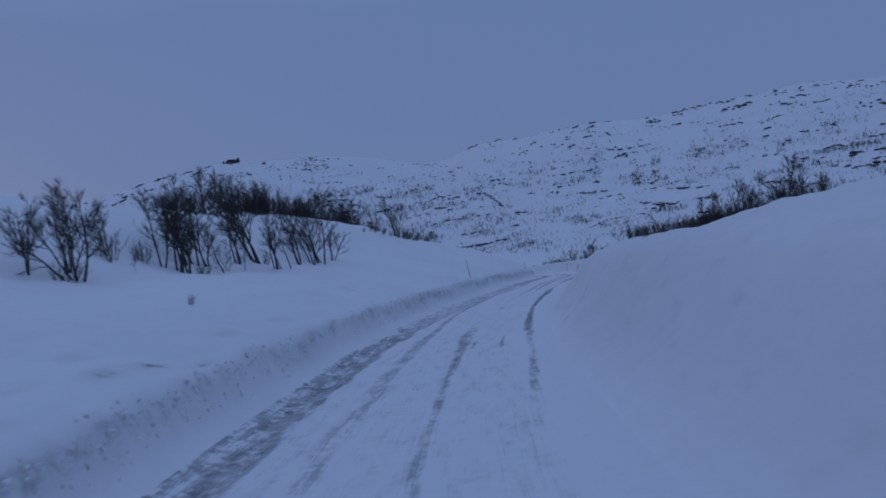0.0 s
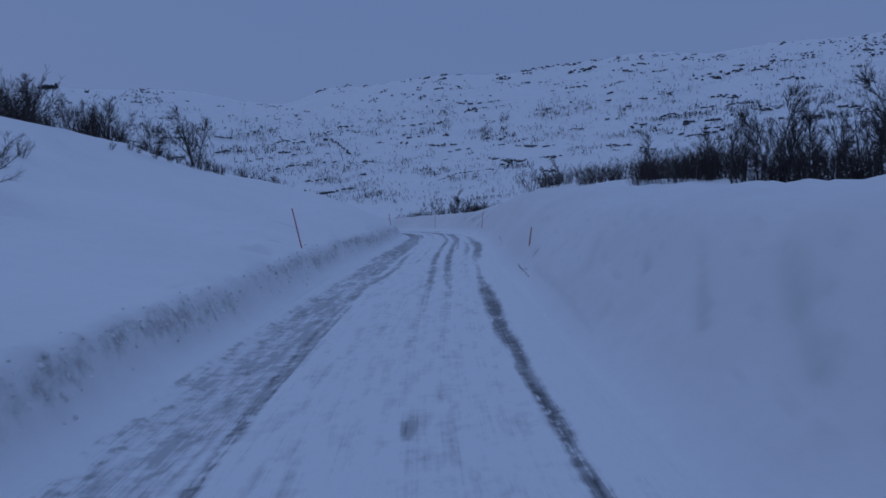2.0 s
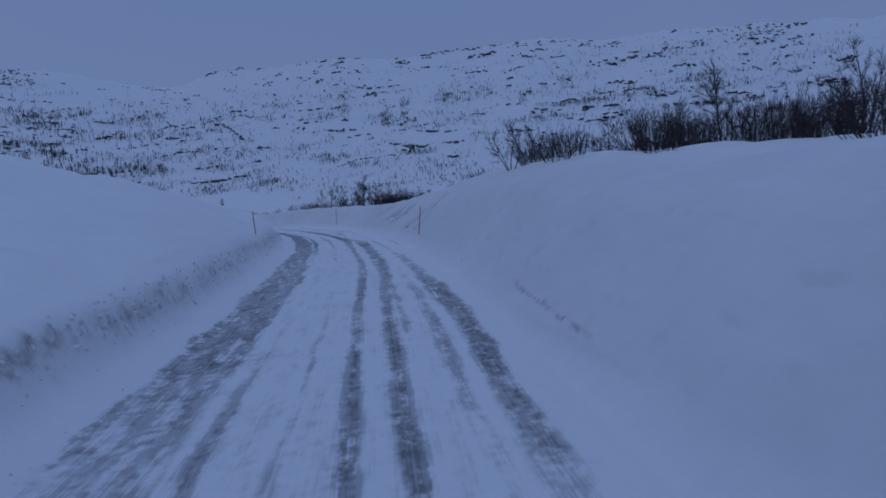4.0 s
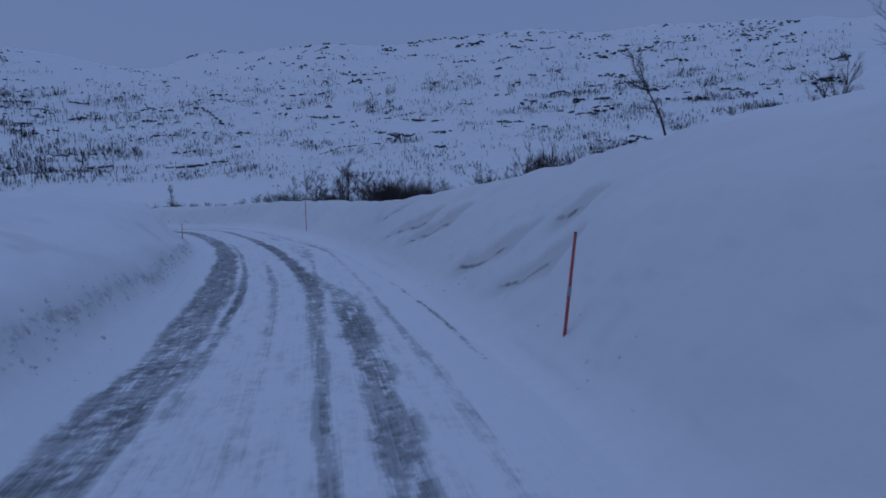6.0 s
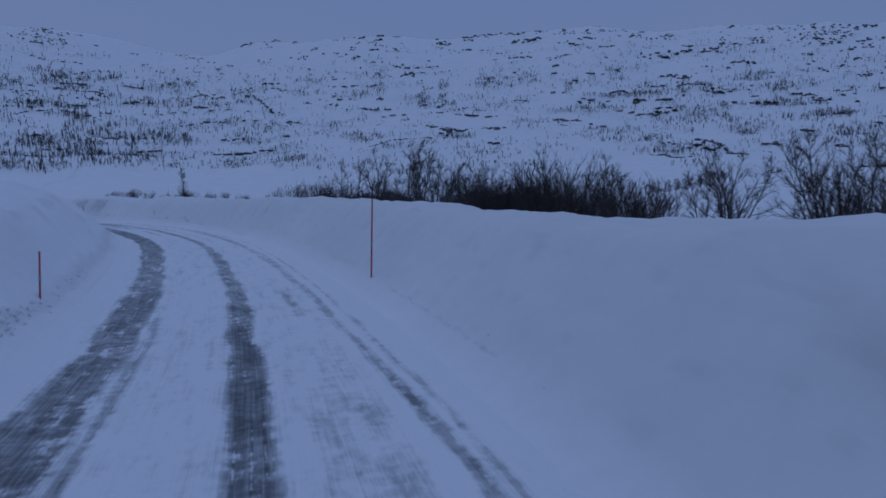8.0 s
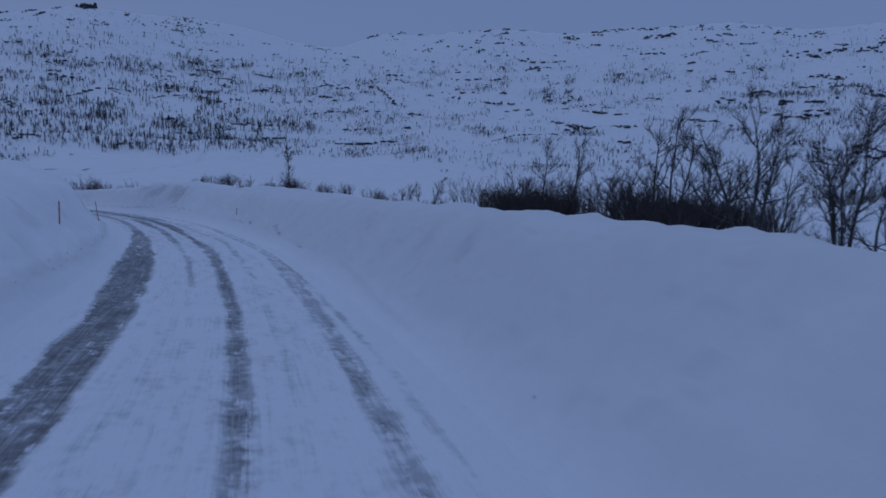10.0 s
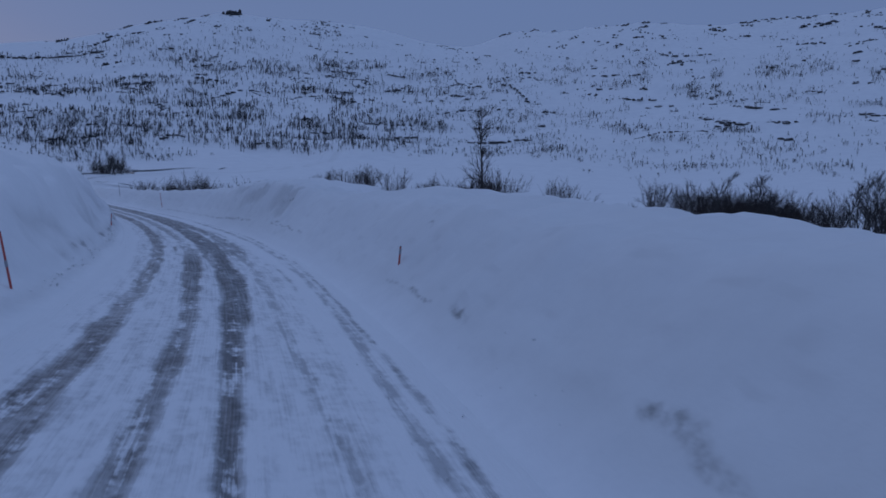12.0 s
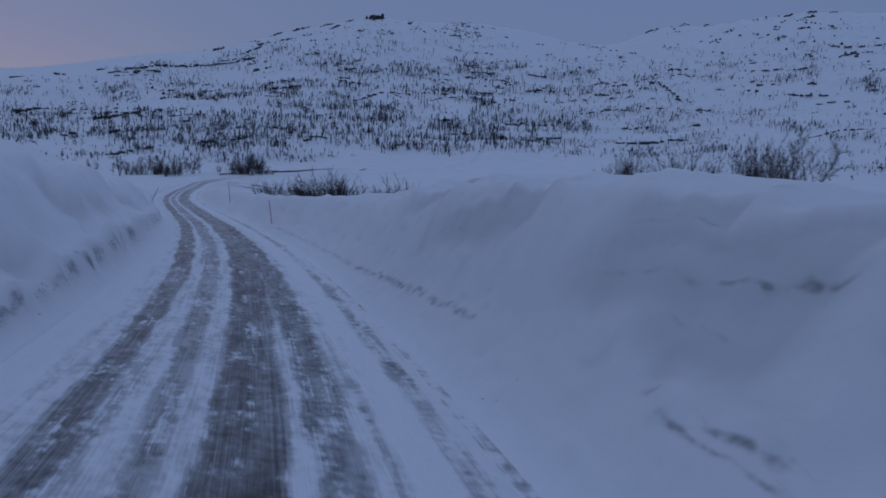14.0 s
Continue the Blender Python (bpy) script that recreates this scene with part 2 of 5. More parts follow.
# furrows where snow slid down the bank, drawn greyer: upper end along and across, lower end, width, how grey
SLIDES = [(36.8, 4.68, 35.0, 3.90, 0.06, 0.7), (26.5, 3.75, 24.8, 3.32, 0.06, 1.0), (26.4, 4.5, 24.4, 3.9, 0.05, 0.7), (24.4, 3.9, 22.6, 3.32, 0.07, 1.0),
          (34.6, 4.77, 33.6, 4.35, 0.11, 0.8), (33.6, 4.35, 32.7, 4.0, 0.08, 0.7), (38.5, 4.35, 38.0, 4.2, 0.06, 0.7), (109.0, 5.16, 107.5, 4.45, 0.14, 0.6),
          (145.4, 4.9, 145.0, 4.5, 0.12, 0.7), (148.2, 4.9, 147.6, 4.45, 0.14, 0.5), (42.5, 4.6, 41.2, 3.9, 0.08, 0.4), (30.5, 4.9, 28.6, 4.0, 0.10, 0.45), (204.5, 5.2, 203.0, 4.3, 0.12, 0.5),
          (154.3, 4.76, 153.2, 4.44, 0.08, 0.5)]


def scrape(u, y):
    """Cut of the scrapes, a shallow slice out of the bank with crisp edges, its shade painted grey; and the grey
    slides.
    """
    lift, shade_and_grey = np.zeros_like(u), np.zeros_like(u)
    for far, low, near, high, h in SCRAPES:
        s = np.clip((far - y) / (far - near), 0, 1.001)
        v = u - low - (high - low) * s - 0.05 * vnoise(y * 1.7, np.full_like(y, far), 5)
        wide = 0.14 + 0.42 * s
        inside = smooth(-0.42, -0.06, v) * (1 - smooth(wide - 0.07, wide, v)) * smooth(0, 0.35, s) * (1 - smooth(0.95, 1.0, s)) * (s > 0)
        lift -= 0.9 * h * inside
        shade_and_grey = np.maximum(shade_and_grey, inside)
    for y0, u0, y1, u1, w, k in SLIDES:
        s = np.clip(((y - y0) * (y1 - y0) + (u - u0) * (u1 - u0)) / ((y1 - y0) ** 2 + (u1 - u0) ** 2), 0, 1)
        gap = np.hypot((y - y0 - (y1 - y0) * s) * 0.7, u - u0 - (u1 - u0) * s) / (1.3 * w)
        slide = np.exp(-gap * gap) * (0.4 + 0.6 * s)
        lift -= 0.04 * slide
        shade_and_grey = np.maximum(shade_and_grey, min(1.0, 1.35 * k) * slide)
    return lift, shade_and_grey


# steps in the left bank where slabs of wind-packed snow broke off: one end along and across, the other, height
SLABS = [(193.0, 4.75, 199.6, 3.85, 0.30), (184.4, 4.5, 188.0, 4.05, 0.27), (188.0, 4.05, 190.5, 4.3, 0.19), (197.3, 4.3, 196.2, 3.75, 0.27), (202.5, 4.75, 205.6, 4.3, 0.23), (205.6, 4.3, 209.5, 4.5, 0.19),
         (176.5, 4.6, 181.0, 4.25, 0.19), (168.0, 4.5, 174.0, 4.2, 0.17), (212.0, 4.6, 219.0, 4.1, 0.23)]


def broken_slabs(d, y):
    """Cuts below the edges of the slabs, deepest right under them, and a grey painted in as their shade."""
    lift, slab_shade = np.zeros_like(d), np.zeros_like(d)
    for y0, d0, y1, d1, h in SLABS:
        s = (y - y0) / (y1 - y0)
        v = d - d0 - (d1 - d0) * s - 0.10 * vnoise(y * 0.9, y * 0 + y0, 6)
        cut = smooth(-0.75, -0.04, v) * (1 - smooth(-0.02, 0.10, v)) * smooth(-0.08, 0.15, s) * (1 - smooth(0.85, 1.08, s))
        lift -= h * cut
        # the cut also marks where the shade under the edge is painted
        slab_shade = np.maximum(slab_shade, cut)
    return lift, slab_shade


def streak_lines(u, y):
    """Dirty lines on the right bank: distance from the line in widths, place along it, and strength."""
    out = np.zeros(u.shape + (3,))
    lines = [(far - 0.12 * (far - near), low + 0.12 * (high - low), near + 0.08 * (far - near), high - 0.08 * (high - low), 0.034 if far > 190 else 0.068, 0.26 if far > 190 else 0.66)
             for far, low, near, high, h in SCRAPES] + STREAKS
    for y0, u0, y1, u1, w, k in lines:
        long = math.hypot(y1 - y0, u1 - u0)
        s = ((y - y0) * (y1 - y0) + (u - u0) * (u1 - u0)) / long
        v = ((u - u0) * (y1 - y0) - (y - y0) * (u1 - u0)) / long + 0.009 * vnoise(s * 1.6, s * 0 + y0, 5)
        fade = smooth(-0.05, min(0.5, 0.3 * long), s) * (1 - smooth(long - min(0.5, 0.3 * long), long + 0.05, s))
        force = k * fade * (1 - smooth(2.2 * w, max(3.4 * w, 0.10), np.abs(v)))
        better = force > out[..., 2]
        out[better] = np.stack([v / w, s, force], -1)[better]
    return out


def land(u, y):
    """Height of the ground at u across from the road's middle and y along."""
    d = np.abs(u)
    bank = np.where(u < 0, beside(d, y, LEFT), beside(d, y, RIGHT))
    x = plan_x(u, y)
    # drifts, plough clods along the foot of the banks, and small unevenness
    edge = np.where(u < 0, 3.35, 3.45)
    foot = np.exp(-((d - edge) / 0.25) ** 2) * smooth(2.85, 3.1, d)
    bank = bank + foot * 0.13 * np.maximum(fbm(x * 3.2, y * 3.2, 3, 31), -0.45) * np.where(u < 0, 0.85, 0.4)
    bank = bank + (u < 0) * smooth(3.2, 3.7, d) * (1 - smooth(5.0, 7.5, d)) * (0.16 * np.abs(fbm(x * 0.55, y * 0.45, 3, 57)) - 0.05) * (0.4 + 0.8 * smooth(90, 130, y))
    drift = smooth(3.4, 6.5, d)
    bank = bank + drift * ((0.13 + 0.09 * (u < 0)) * fbm(x / 4.0, y / 5.0, 3, 41) + 0.07 * fbm(x * 0.9, y * 0.6, 2, 43)) + smooth(9, 20, d) * 0.35 * fbm(x / 14, y / 14, 3, 47)
    clumps = smooth(3.3, 4.0, d) * (1 - smooth(8, 14, d))
    bank = bank + clumps * (0.07 * fbm(x * 0.8, y * 0.7, 4, 51) + 0.05 * np.maximum(fbm(x * 1.9, y * 1.9, 2, 53), 0) * (1 + smooth(150, 185, y)))
    lumpy = (u < 0) * smooth(160, 182, y) * (1 - smooth(240, 262, y)) * smooth(3.7, 4.6, d) * (1 - smooth(8, 12, d))
    bank = bank + lumpy * (0.34 * np.abs(fbm(x * 0.38, y * 0.38, 3, 60)) + 0.07 * fbm(x * 1.5, y * 1.5, 3, 70) - 0.12)
    # furrows that falling snow left down the right bank
    bank = bank - (u > 0) * smooth(3.4, 4.2, d) * (1 - smooth(5.5, 7.5, d)) * 0.10 * smooth(0.35, 0.8, vnoise(y / 1.3, d * 0.18, 55)) * (1 - smooth(70, 95, y))
    heaped = (u > 0) * smooth(186, 194, y) * (1 - smooth(212, 220, y)) * smooth(3.6, 4.4, d) * (1 - smooth(6.5, 9, d))
    bank = bank + heaped * (0.15 * np.abs(fbm(x * 0.6, y * 0.6, 3, 58)) + 0.05 * fbm(x * 2.2, y * 2.2, 2, 59) - 0.08)
    bank = bank + scrape(u, y)[0] * (u > 0) + broken_slabs(d, y)[0] * (u < 0)
    near = road_z(y) + bank
    w = smooth(34, 110, d)
    w = np.maximum(w, smooth(300, 420, y) * smooth(4.0, 14, d))
    w = np.maximum(w, smooth(400, 520, y))
    w = np.maximum(w, smooth(-120, -300, y))
    return near * (1 - w) + far_land(x, y) * w


def ground_at(x, y):
    q, r = np.array([float(x)]), np.array([float(y)])
    return float(land(across(q, r), r)[0])


# ---- materials ----
def material(name):
    m = bpy.data.materials.new(name)
    m.use_nodes = True
    nt = m.node_tree
    return m, nt.nodes, nt.links, nt.nodes["Principled BSDF"]


def ramp(nodes, stops):
    r = nodes.new("ShaderNodeValToRGB")
    e = r.color_ramp.elements
    e[0].position, e[0].color = stops[0][0], (*stops[0][1], 1)
    e[1].position, e[1].color = stops[-1][0], (*stops[-1][1], 1)
    for p, c in stops[1:-1]:
        e.new(p).color = (*c, 1)
    return r


def noise_node(nodes, links, vector, scale, detail=4.0, rough=0.55):
    n = nodes.new("ShaderNodeTexNoise")
    n.inputs["Scale"].default_value, n.inputs["Detail"].default_value, n.inputs["Roughness"].default_value = scale, detail, rough
    if vector is not None:
        links.new(vector, n.inputs["Vector"])
    return n


def sums(nodes, links, operation, a, b, c=None):
    n = nodes.new("ShaderNodeMath")
    n.operation = operation
    for k, v in enumerate((a, b, c)):
        if v is None:
            continue
        if isinstance(v, (int, float)):
            n.inputs[k].default_value = v
        else:
            links.new(v, n.inputs[k])
    return n.outputs[0]


def blend(nodes, links, fac, a, b):
    n = nodes.new("ShaderNodeMix")
    n.data_type = "RGBA"
    for key, v in (("Factor", fac), ("A", a), ("B", b)):
        if isinstance(v, tuple):
            n.inputs[key].default_value = (*v, 1)
        elif isinstance(v, (int, float)):
            n.inputs[key].default_value = v
        else:
            links.new(v, n.inputs[key])
    return n.outputs["Result"]


def snow_material():
    m, n, l, p = material("snow")
    geo = n.new("ShaderNodeNewGeometry").outputs["Position"]
    big = noise_node(n, l, geo, 0.12, 4)
    fine = noise_node(n, l, geo, 3.0, 6, 0.65)
    tone = ramp(n, [(0.3, (0.76, 0.77, 0.79)), (0.7, (0.86, 0.87, 0.88))])
    l.new(sums(n, l, "MULTIPLY_ADD", fine.outputs[0], 0.35, sums(n, l, "MULTIPLY", big.outputs[0], 0.65)), tone.inputs[0])
    dirt = n.new("ShaderNodeAttribute")
    dirt.attribute_name = "dirt"
    specks = noise_node(n, l, geo, 5.0, 5, 0.7)
    mask = n.new("ShaderNodeMapRange")
    mask.interpolation_type = "SMOOTHSTEP"
    l.new(sums(n, l, "ADD", sums(n, l, "MULTIPLY", dirt.outputs["Fac"], 0.8), sums(n, l, "MULTIPLY_ADD", specks.outputs[0], 0.55, 0.225)), mask.inputs["Value"])
    mask.inputs["From Min"].default_value, mask.inputs["From Max"].default_value = 0.80, 1.12
    grime = blend(n, l, noise_node(n, l, geo, 9.0, 3).outputs[0], (0.10, 0.10, 0.105), (0.34, 0.34, 0.35))
    # grey tone: painted shade of the scrapes and slab cuts, plus the slides
    greyed = n.new("ShaderNodeAttribute")
    greyed.attribute_name = "shade_and_grey"
    tone = blend(n, l, sums(n, l, "MULTIPLY", greyed.outputs["Fac"], 0.55), tone.outputs[0], (0.50, 0.50, 0.505))
    bank_grey = n.new("ShaderNodeAttribute")
    bank_grey.attribute_name = "bank_grey"
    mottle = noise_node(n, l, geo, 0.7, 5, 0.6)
    tone = blend(n, l, sums(n, l, "MULTIPLY", bank_grey.outputs["Fac"], sums(n, l, "MULTIPLY_ADD", mottle.outputs[0], 0.8, 0.35)), tone, (0.56, 0.56, 0.545))
    soiled = blend(n, l, sums(n, l, "MULTIPLY", dirt.outputs["Fac"], 0.75), tone, (0.47, 0.47, 0.475))
    dirty = blend(n, l, mask.outputs[0], soiled, grime)
    # broken lines of road dirt
    streak = n.new("ShaderNodeAttribute")
    streak.attribute_name = "streak"
    way = n.new("ShaderNodeSeparateXYZ")
    l.new(streak.outputs["Vector"], way.inputs[0])
    clod = noise_node(n, l, geo, 4.0, 4, 0.65)
    off = sums(n, l, "ADD", way.outputs["X"], sums(n, l, "MULTIPLY_ADD", noise_node(n, l, geo, 3.0, 3).outputs[0], 1.0, -0.5))
    bell = sums(n, l, "POWER", 2.718, sums(n, l, "MULTIPLY", sums(n, l, "MULTIPLY", off, off), -1.0))
    amount = sums(n, l, "MULTIPLY", sums(n, l, "MULTIPLY", bell, way.outputs["Z"]), sums(n, l, "MULTIPLY_ADD", clod.outputs[0], 3.2, -0.75))
    spot = n.new("ShaderNodeMapRange")
    spot.interpolation_type = "SMOOTHSTEP"
    l.new(amount, spot.inputs["Value"])
    spot.inputs["From Min"].default_value, spot.inputs["From Max"].default_value = 0.10, 1.0
    l.new(blend(n, l, spot.outputs[0], dirty, (0.13, 0.125, 0.12)), p.inputs["Base Color"])
    p.inputs["Roughness"].default_value = 0.75
    p.inputs["Specular IOR Level"].default_value = 0.2
    b = n.new("ShaderNodeBump")
    b.inputs["Strength"].default_value, b.inputs["Distance"].default_value = 0.35, 0.06
    l.new(fine.outputs[0], b.inputs["Height"])
    l.new(b.outputs[0], p.inputs["Normal"])
    return m


def road_material():
    m, n, l, p = material("packed_snow_and_ice")
    wear = n.new("ShaderNodeAttribute")
    wear.attribute_name = "wear"
    lane = n.new("ShaderNodeAttribute")
    lane.attribute_name = "lane"
    geo = n.new("ShaderNodeNewGeometry").outputs["Position"]
    # what the wheels leave: broad patches, broken lug edges, and thin lines along the tracks
    def drawn(scale, detail, coarse, gain):
        far = n.new("ShaderNodeMapping")
        far.inputs["Scale"].default_value = (*scale, 1)
        l.new(lane.outputs["Vector"], far.inputs["Vector"])
        return sums(n, l, "MULTIPLY_ADD", noise_node(n, l, far.outputs[0], 1.0, detail, coarse).outputs[0], gain, -0.5 * gain)
    patch = drawn((1.3, 0.16), 3, 0.5, 1.0)
    smear = drawn((4.0, 0.9), 6, 0.60, 3.0)
    lines = drawn((24.0, 0.30), 5, 0.65, 1.7)
    cloud = drawn((2.6, 0.9), 5, 0.55, 2.4)
    lugs = drawn((5.0, 5.0), 4, 0.65, 2.0)
    mix = sums(n, l, "ADD", sums(n, l, "ADD", patch, smear), sums(n, l, "ADD", lines, lugs))
    level = sums(n, l, "ADD", wear.outputs["Fac"], sums(n, l, "MULTIPLY", mix, sums(n, l, "MULTIPLY_ADD", wear.outputs["Fac"], 0.60, 0.34)))
    bare = n.new("ShaderNodeMapRange")
    bare.interpolation_type = "SMOOTHSTEP"
    bare.inputs["From Min"].default_value, bare.inputs["From Max"].default_value = 0.42, 0.82
    l.new(level, bare.inputs["Value"])
    ice = ramp(n, [(0.10, (0.05, 0.051, 0.055)), (0.45, (0.17, 0.174, 0.182)), (0.95, (0.46, 0.47, 0.49))])
    l.new(sums(n, l, "ADD", sums(n, l, "ADD", sums(n, l, "MULTIPLY", lines, 0.85), sums(n, l, "MULTIPLY", sums(n, l, "ADD", cloud, lugs), -0.55)), sums(n, l, "MULTIPLY_ADD", wear.outputs["Fac"], -1.05, 1.48)), ice.inputs[0])
    ice = ice.outputs[0]
    film = n.new("ShaderNodeMapRange")
    film.interpolation_type = "SMOOTHSTEP"
    film.inputs["From Min"].default_value, film.inputs["From Max"].default_value = 0.05, 0.75
    l.new(level, film.inputs["Value"])
    pack = n.new("ShaderNodeMix")
    pack.data_type = "RGBA"
    pack.inputs["A"].default_value, pack.inputs["B"].default_value = (0.83, 0.84, 0.86, 1), (0.52, 0.53, 0.55, 1)
    l.new(film.outputs[0], pack.inputs["Factor"])
    cross = n.new("ShaderNodeSeparateXYZ")
    l.new(lane.outputs["Vector"], cross.inputs[0])
    verge = n.new("ShaderNodeMapRange")
    verge.interpolation_type = "SMOOTHSTEP"
    verge.inputs["From Min"].default_value, verge.inputs["From Max"].default_value = 2.2, 2.88
    l.new(sums(n, l, "ABSOLUTE", cross.outputs["X"], 0.0), verge.inputs["Value"])
    clean = blend(n, l, verge.outputs[0], pack.outputs["Result"], (0.815, 0.825, 0.84))
    l.new(blend(n, l, bare.outputs[0], clean, ice), p.inputs["Base Color"])
    rough = n.new("ShaderNodeMapRange")
    l.new(bare.outputs[0], rough.inputs["Value"])
    rough.inputs["To Min"].default_value, rough.inputs["To Max"].default_value = 0.7, 0.42
    l.new(rough.outputs[0], p.inputs["Roughness"])
    p.inputs["Specular IOR Level"].default_value = 0.3
    b = n.new("ShaderNodeBump")
    b.inputs["Strength"].default_value, b.inputs["Distance"].default_value = 0.4, 0.03
    l.new(sums(n, l, "SUBTRACT", mix, bare.outputs[0]), b.inputs["Height"])
    l.new(b.outputs[0], p.inputs["Normal"])
    return m


def bark_material(name, dark, light, scale):
    m, n, l, p = material(name)
    at = n.new("ShaderNodeTexCoord").outputs["Object"]
    tone = ramp(n, [(0.35, dark), (0.7, light)])
    l.new(noise_node(n, l, at, scale, 4, 0.6).outputs[0], tone.inputs[0])
    l.new(tone.outputs[0], p.inputs["Base Color"])
    p.inputs["Roughness"].default_value = 0.85
    return m


def rock_material():
    m, n, l, p = material("rock")
    geo = n.new("ShaderNodeNewGeometry")
    tone = ramp(n, [(0.3, (0.020, 0.021, 0.024)), (0.7, (0.07, 0.07, 0.075))])
    l.new(noise_node(n, l, geo.outputs["Position"], 0.6, 5, 0.65).outputs[0], tone.inputs[0])
    # snow lies on the level parts
    up = n.new("ShaderNodeSeparateXYZ")
    l.new(geo.outputs["Normal"], up.inputs[0])
    cap = n.new("ShaderNodeMapRange")
    cap.inputs["From Min"].default_value, cap.inputs["From Max"].default_value = 0.80, 0.92
    l.new(sums(n, l, "ADD", up.outputs["Z"], sums(n, l, "MULTIPLY", noise_node(n, l, geo.outputs["Position"], 0.35, 3).outputs[0], 0.12)), cap.inputs["Value"])
    l.new(blend(n, l, cap.outputs[0], tone.outputs[0], (0.8, 0.81, 0.83)), p.inputs["Base Color"])
    p.inputs["Roughness"].default_value = 0.9
    return m


def paint_material(name, colour, rough):
    m, n, l, p = material(name)
    at = n.new("ShaderNodeTexCoord").outputs["Object"]
    worn = noise_node(n, l, at, 14.0, 4)
    l.new(blend(n, l, worn.outputs[0], tuple(c * 0.75 for c in colour), tuple(min(1, c * 1.15) for c in colour)), p.inputs["Base Color"])
    p.inputs["Roughness"].default_value = rough
    return m


SNOW, ROAD, ROCK = snow_material(), road_material(), rock_material()
BIRCH = bark_material("birch_bark", (0.028, 0.026, 0.026), (0.080, 0.074, 0.072), 3.0)
TWIG = bark_material("twig_bark", (0.018, 0.014, 0.014), (0.042, 0.034, 0.032), 5.0)
WILLOW = bark_material("willow_bark", (0.020, 0.014, 0.013), (0.048, 0.034, 0.030), 5.0)
# the far wood's blue cast is distance haze mixed into its bark colour
FARWOOD = bark_material("hazed_birch_bark", (0.018, 0.018, 0.023), (0.050, 0.050, 0.058), 0.2)


# ---- the ground sheet and the road that lies in it ----
def steps(*spans):
    out = []
    for a, b, s in spans:
        out += list(np.arange(a, b - 1e-6, s))
    return out + [spans[-1][1]]


out_there = ((20, 60, 1.6), (60, 200, 7), (200, 1000, 22), (1000, 2600, 60))
to_left = steps((0, 2.9, 0.05), (2.9, 4.0, 0.065), (4.0, 5.5, 0.15), (5.5, 8, 0.25), (8, 20, 0.45), *out_there)
to_right = steps((0, 2.9, 0.05), (2.9, 3.9, 0.065), (3.9, 5.3, 0.035), (5.3, 5.9, 0.065), (5.9, 8, 0.15), (8, 20, 0.45), *out_there)
COLS = np.array([-v for v in to_left[:0:-1]] + to_right)
ROWS = np.array(steps((-2400, -300, 150), (-300, -40, 20), (-40, -6, 2.0), (-6, 86, 0.3), (86, 108, 0.15), (108, 191, 0.3), (191, 208, 0.15), (208, 215, 0.3), (215, 330, 0.9), (330, 500, 4), (500, 1200, 9), (1200, 2300, 16), (2300, 3000, 60)))
U, Y = np.meshgrid(COLS, ROWS)
X, Z = plan_x(U, Y), land(U, Y)
# bands worn by the wheels: along the road, the band's two edges across it, and how far it is worn
OUTER = [(-60, -2.9, -2.0, 0.5), (13, -2.92, -2.05, 0.62), (22, -2.85, -1.98, 0.68), (27, -2.66, -1.9, 0.66), (35, -2.72, -1.75, 0.50), (45, -2.75, -1.5, 0.50),
         (54, -2.5, -1.35, 0.62), (63, -2.6, -1.45, 0.68), (77, -2.5, -1.40, 0.70), (91, -2.35, -1.55, 0.86), (98, -2.35, -1.45, 0.92), (112, -2.12, -1.38, 0.86), (134, -2.05, -1.32, 0.84),
         (147, -2.25, -1.40, 0.98), (154, -2.55, -1.55, 0.98), (165, -2.25, -1.52, 0.84), (175, -1.92, -1.50, 0.80), (184, -1.76, -1.36, 0.84), (200, -1.90, -1.35, 0.90), (300, -1.9, -1.2, 0.9)]
SECOND = [(-60, -1.3, -1.0, 0.3), (14, -1.28, -1.0, 0.42), (25, -1.32, -1.04, 0.62), (34, -1.50, -1.34, 0.78), (50, -1.52, -1.30, 0.66), (54, -1.14, -0.92, 0.72), (60, -1.24, -1.02, 0.5), (66, -1.2, -1.05, 0.1), (84, -1.45, -1.2, 0.3),
          (91, -1.40, -1.18, 0.84), (104, -1.24, -1.08, 0.82), (114, -1.26, -1.12, 0.66), (124, -1.2, -1.1, 0.1), (189, -1.2, -1.0, 0.2), (194, -1.38, -1.08, 0.68), (200, -1.3, -1.1, 0.3), (300, -1.3, -1.0, 0.3)]
INNER = [(-60, -0.5, -0.4, 0.1), (56, -0.40, -0.28, 0.2), (61, -0.38, -0.27, 0.42), (70, -0.4, -0.3, 0.1), (88, -0.5, -0.3, 0.40), (103, -0.5, -0.33, 0.48), (108, -0.5, -0.35, 0.15), (148, -0.5, -0.38, 0.3), (154, -0.58, -0.40, 0.62),
         (162, -0.66, -0.44, 0.42), (165, -0.70, -0.42, 0.72), (169, -0.68, -0.36, 0.90), (173, -0.60, -0.28, 0.74), (177, -0.76, -0.30, 1.0), (181, -0.78, -0.26, 1.02), (184, -0.66, -0.15, 0.80), (188, -0.72, -0.3, 0.52), (194, -0.80, -0.44, 0.70), (204, -0.92, -0.40, 0.72), (300, -0.9, -0.4, 0.7)]
